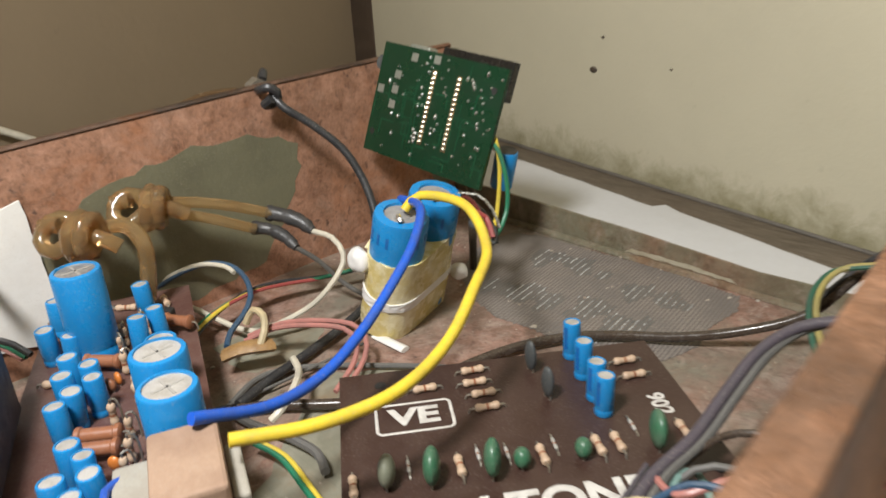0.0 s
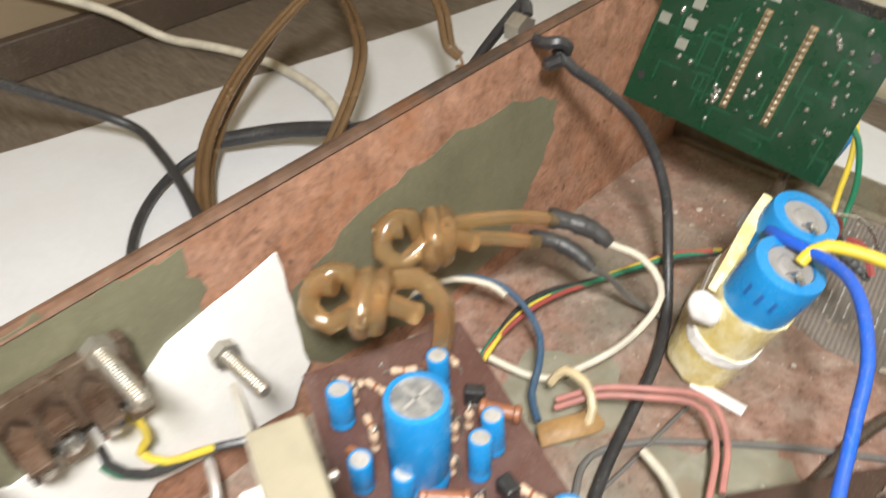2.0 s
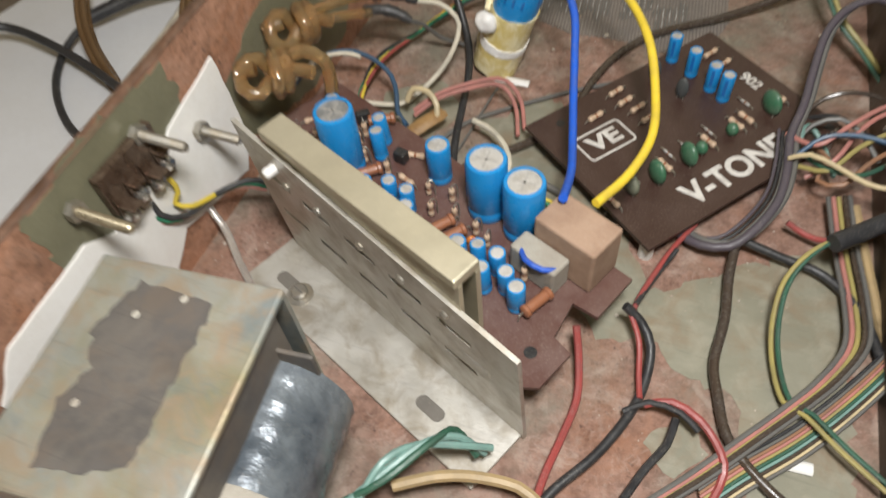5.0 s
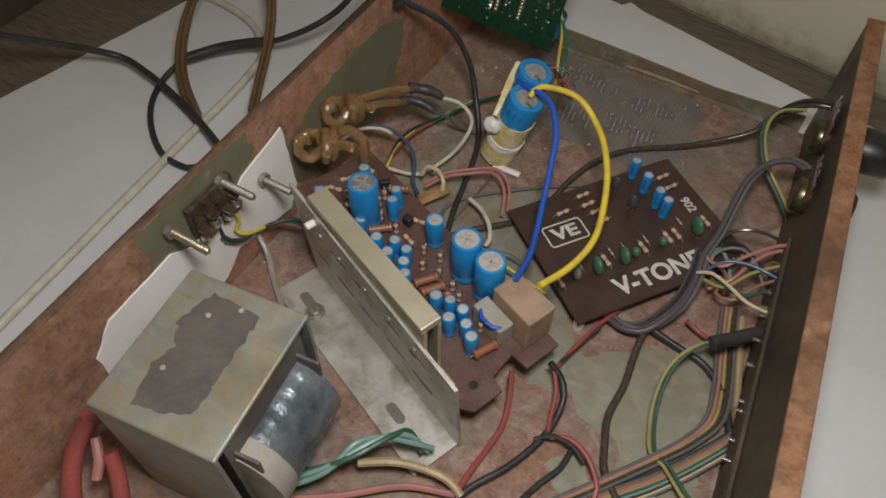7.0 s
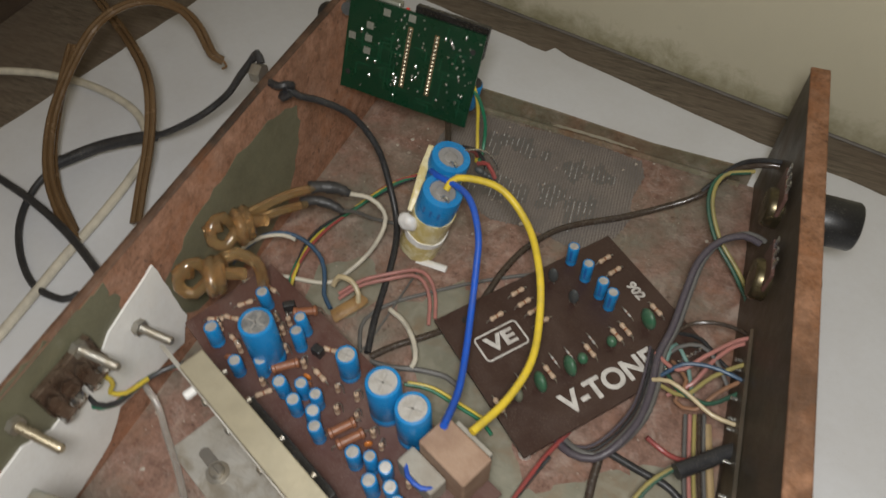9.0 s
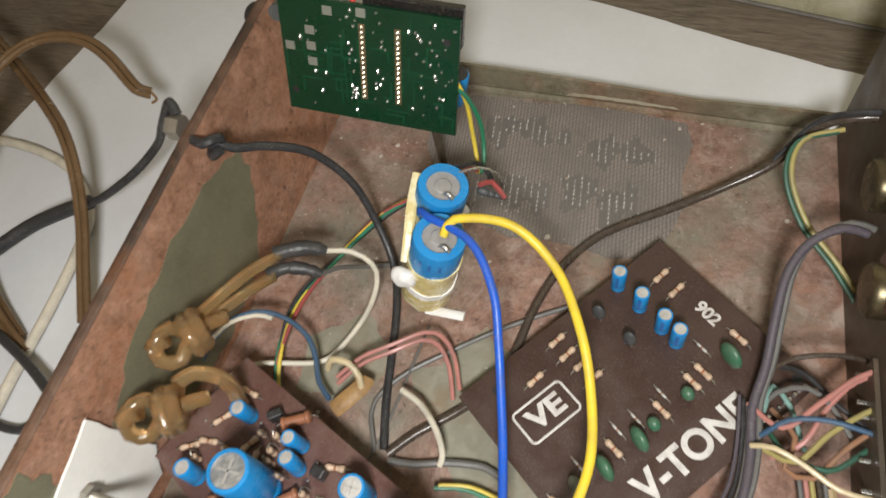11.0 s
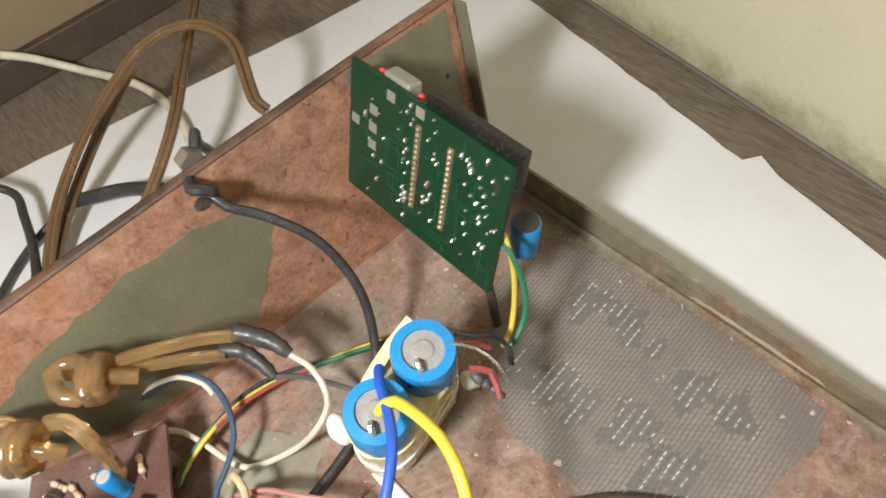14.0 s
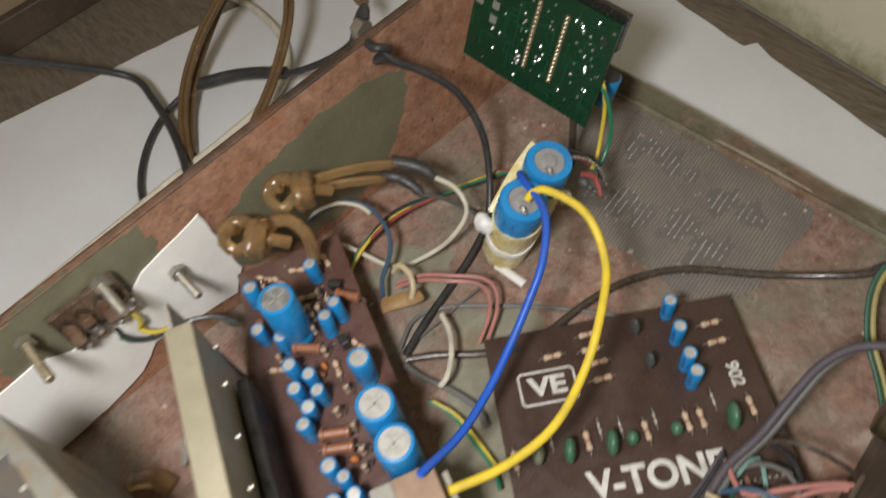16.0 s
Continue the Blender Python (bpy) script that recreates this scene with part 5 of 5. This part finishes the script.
for k, m in enumerate(("grey", "brown", "dull_yellow", "pink", "grey")):
    wire("hookup_wire", [(x - 2.2 - 1.7 * k, y - 0.8 * k, z + 0.4 * math.sin(k * 2.1)) for x, y, z in ((207.1, -36, 7), (211.5, -56, 5), (216, -76, 5), (217, -92, 6), (211, -106, 6), (203, -118, 6), (194, -130, 5), (182, -146, 4.5), (172, -158, 4))], 0.8, W[m], "thin wire of a bunch along the front panel", group="bunch along the front panel")
wire("tan_wire", [(207.1, -39.5, 6), (212.9, -60.6, 4), (218.1, -80.8, 3), (220.2, -90.8, 3)], 1.6, W["tan"], "tan wires along the front panel")
wire("red_wire", [(186.6, -54.9, 8), (192.8, -56.4, 6), (199.3, -58.6, 8), (208.4, -58.1, 14)], 1.0, W["red"], "thin red wire from the tone board")
wire("red_wire", [(132.6, -119.3, 14), (136, -126.8, 8), (138.7, -137.1, 4), (137.9, -149.2, 3), (136.6, -162, 4), (136.4, -172, 4)], 1.2, W["red"], "faded red wire from the amplifier board")
wire("black_wire", [(144.5, -107.7, 14), (150.3, -109.2, 10), (155, -114.9, 7), (156.1, -125.4, 4), (154, -137.5, 4), (148.2, -152.1, 4), (140.6, -164.6, 4), (137, -172.9, 4)], 1.45, W["black"], "thick black wire from the amplifier board", seg=10)
wire("red_wire", [(146.5, -108.2, 12), (151.3, -114.8, 8), (153.9, -124.4, 5), (155.8, -131.5, 5)], 0.9, W["red"], "thin red wire beside the black one")
wire("red_wire", [(158.8, -63.5, 6), (153.7, -76.7, 7), (150.1, -89.1, 7), (147.6, -100.6, 8), (147.1, -107.6, 9)], 0.9, W["red"], "thin red wire under the tone board")
wire("black_wire", [(155.1, -77.2, 8), (150.9, -88.7, 6), (147.4, -102.9, 9)], 0.8, W["black"], "thin black wire under the tone board")
wire("red_wire", [(157.4, -133.3, 6.0), (164.6, -130.8, 8.0), (173.0, -133.6, 8.0), (180.0, -139.8, 6.0), (182.2, -145.0, 4.0), (180.5, -153.4, 3.0), (177.0, -161.1, 3.0)], 1.2, W["red"], "red wire in a loop on the floor")
wire("black_wire", [(152.3, -136.6, 4), (158.6, -132.6, 7), (167.3, -133.2, 8), (173.3, -136, 6)], 1.0, W["black"], "black wire along the red loop")
wire("black_wire", [(166.9, -133.7, 4), (166.1, -142, 4), (162.1, -150.7, 4), (158.3, -161.5, 4)], 1.2, W["black"], "black wire end on the floor")
for k, (dx, dz) in enumerate(((0, 0), (2.4, 1.2), (-2.2, 1.8))):
    pts = [(75.2, -207.8, 14), (82.2, -201.5, 16), (91.1, -192.8, 18), (98.2, -181.7, 20), (105.2, -170.5, 20), (112.2, -164.5, 16), (119.5, -163.7, 8)]
    wire("mint_wire", [(x + dx * math.cos(i * 1.7), y + dx * math.sin(i * 1.7), z + dz * math.sin(i * 2.0 + k)) for i, (x, y, z) in enumerate(pts)], 1.1, W["teal"] if k != 1 else W["dull_green"], "pale green wire of a twisted transformer lead", group="transformer leads")
wire("brown_wire", [(99.8, -182.2, 12), (110.4, -175.4, 12), (120, -171.3, 10), (131.2, -169.3, 8), (138.6, -171.5, 6)], 1.7, W["tan"], "pinkish brown transformer lead")
wire("pink_wire", [(65.5, -210.3, 10), (70.8, -212.4, 8), (77.7, -208.8, 6), (98, -195.1, 5), (117.4, -179.3, 5), (136.2, -171.6, 4)], 1.4, W["pink"], "faded pink transformer lead")
wire("red_cable", [(17.8, -223.3, 40), (15.6, -232.9, 30), (18.2, -241.9, 22), (22.4, -248.2, 15)], 3.4, W["red"], "thick dark red cable below the transformer", "cable", seg=12)
wire("red_cable", [(27.2, -228.3, 30), (32.1, -232.2, 24), (38.1, -239.2, 16)], 3.0, W["red"], "thick dark red cable below the transformer", "cable", seg=12)
wire("pink_wire", [(21.4, -227.7, 34), (26.2, -232.4, 30), (28.2, -237.5, 26)], 1.8, W["pink"], "bright pink wire beside the red cables")

# speaker terminal leads
lead = [(-9.5, -130.6, 46), (-4.4, -134.4, 40), (-1.5, -136.3, 32), (2, -131, 26), (3.1, -118.1, 22), (9.2, -107.1, 20), (16.7, -102.3, 16)]
wire("green_wire", lead, 1.0, W["green"], "thin green wire from the speaker terminal", group="terminal leads")
wire("black_wire", [(x + 1.5, y + 1, z + 1) for x, y, z in lead], 1.0, W["black"], "thin black wire from the speaker terminal", group="terminal leads")
wire("yellow_wire", [(0, -131.8, 46), (2.4, -127.4, 42), (2.8, -127.3, 36), (1.3, -129.3, 32), (4.1, -126.2, 28), (4.8, -116.6, 23)], 0.9, W["yellow"], "thin yellow wire from the speaker terminal", group="terminal leads")
wire("pink_wire", [(x - 1.5, y - 1, z - 1) for x, y, z in lead[2:]], 0.9, W["pink"], "thin pink wire from the speaker terminal", group="terminal leads")
wire("grey_wire", [(-1.0, -116.7, 14.0), (6.2, -120.4, 8.0), (14.7, -128.0, 4.0), (27.0, -137.7, 3.0), (40.6, -149.9, 3.0)], 1.3, W["film"], "clear plastic strip lying on the floor", "plastic strip", flat=0.5)
wire("tan_wire", [(71.2, -16.4, 3), (64.7, -69.7, 2), (46.1, -66, 2)], 0.5, W["grey"], "hair-thin grey wire on the floor")

# module leads
wire("yellow_wire", [(63.3, 53.8, 60), (68.3, 53.3, 56), (71, 52.2, 46), (72.3, 49.6, 34), (74.5, 44.7, 26), (76.1, 39.5, 24)], 0.85, W["yellow"], "thin yellow wire from the green board")
wire("green_wire", [(63.7, 52, 58), (70.5, 52.5, 52), (74.9, 51.8, 40), (76.1, 49.6, 30), (77.3, 43.3, 24), (76.6, 40.2, 23)], 0.85, W["green"], "thin green wire from the green board")
wire("black_wire", [(74, 27.5, 44), (76.1, 31.5, 40), (76.5, 37, 34), (79.4, 39.2, 28), (82.3, 37.1, 24)], 0.9, W["black"], "thin black wire at the capacitors")
wire("red_wire", [(77.3, 26.2, 44), (78.4, 30.4, 40), (78.7, 33.7, 34)], 0.8, W["red"], "thin red wire at the capacitors")

# ---- cables behind the case ----
wire("bare_strand", [(-73.5, 48.4, 31), (-72.4, 48.6, 29), (-70.1, 46.9, 28), (-72.2, 45.4, 27)], 0.6, M["copper"], "bare copper strands at a cable end", "wire end")
twin("brown_twin_cable", [(-72.5, 48.2, 30), (-77.6, 47, 34), (-83.8, 50.4, 44), (-95.5, 54.5, 50), (-109.7, 51.6, 54), (-121.9, 41.9, 54), (-129.2, 26.6, 50), (-132.1, 7.2, 40), (-131.2, -16.8, 26), (-121.7, -38.6, 14), (-107.5, -53.2, 6), (-87.1, -65.9, 0)], 1.5, W["clear_dull"], "brown translucent twin cable looping behind the case", "brown twin cables")
twin("brown_twin_cable", [(-189.6, 75.8, 30), (-153.2, 54.8, 34), (-121.1, 35.5, 36), (-99.3, 20, 34), (-87, 4.8, 28), (-77.8, -13, 20), (-69.3, -32.1, 14), (-60.4, -49.7, 10)], 1.5, W["clear_dull"], "brown translucent twin cable hanging behind the case", "brown twin cables")
twin("brown_twin_cable", [(-150.1, 23.1, 34), (-147.6, 14.3, 30), (-139.5, -8.5, 20), (-129.9, -29.3, 10), (-114.8, -46.4, 4), (-93.9, -60.6, -0.8)], 1.5, W["clear_dull"], "brown translucent twin cable looping behind the case", "brown twin cables")
wire("black_mains_cable", [(-10.4, 6.9, 78), (-13.7, 9.7, 80), (-20.1, 9.8, 72), (-30.1, 13.2, 60), (-48, 18.5, 38), (-60, 9.8, 28), (-74.8, 0.2, 20), (-87.1, -2.9, 14)], 1.7, W["black"], "black cable leaving the back panel", "cable", seg=10)
wire("tape_wrap", [(-85.3, -0.7, 14), (-99.4, -7.2, 11), (-113.5, -16.3, 8), (-128.3, -32.9, 5)], 3.2, W["black"], "black tape wrapped over a cable joint", "splice", seg=10)
wire("black_mains_cable", [(-127.6, -31.7, 5), (-128.8, -48.5, 2), (-123, -65.7, -0.8), (-107.6, -81.7, -0.8), (-88.7, -92.9, -0.8), (-71.3, -93.7, -0.8), (-65.7, -88.4, 0)], 1.7, W["black"], "black cable curling on the white sheet", "cable", seg=10)
wire("black_mains_cable", [(-200, -210, 120), (-184, -145, 84), (-174, -104, 50), (-167, -74, 26), (-155.9, -53.8, 10), (-134, -54.6, 8), (-108.7, -59.7, 6), (-84, -67.8, 6), (-63.7, -76.5, 8), (-47.8, -84.2, 14)], 2.0, W["black"], "dark cable crossing behind the case", "cable", seg=10)
wire("white_cable", [(-255, -70, 50), (-254, -35, 31), (-250, -12.5, 17), (-246, 0, 6), (-238.1, 9, -0.8), (-218.1, 17.1, -0.8), (-195.1, 24.9, -0.8), (-168.4, 28.3, -0.8), (-142, 26.4, -0.8), (-118, 18.9, -0.8), (-97.6, 1.3, -0.8), (-91.7, -18.7, -0.8), (-88.5, -46.5, -0.8), (-87, -76.2, -0.8), (-84.4, -104.5, -0.8), (-82.3, -133.2, -0.8), (-79.6, -165.5, -0.8), (-76, -215, -0.8), (-70, -300, -0.8), (-60, -420, -0.8)], 2.3, W["offwhite"], "off-white round cable on the white sheet", "cable", seg=12)
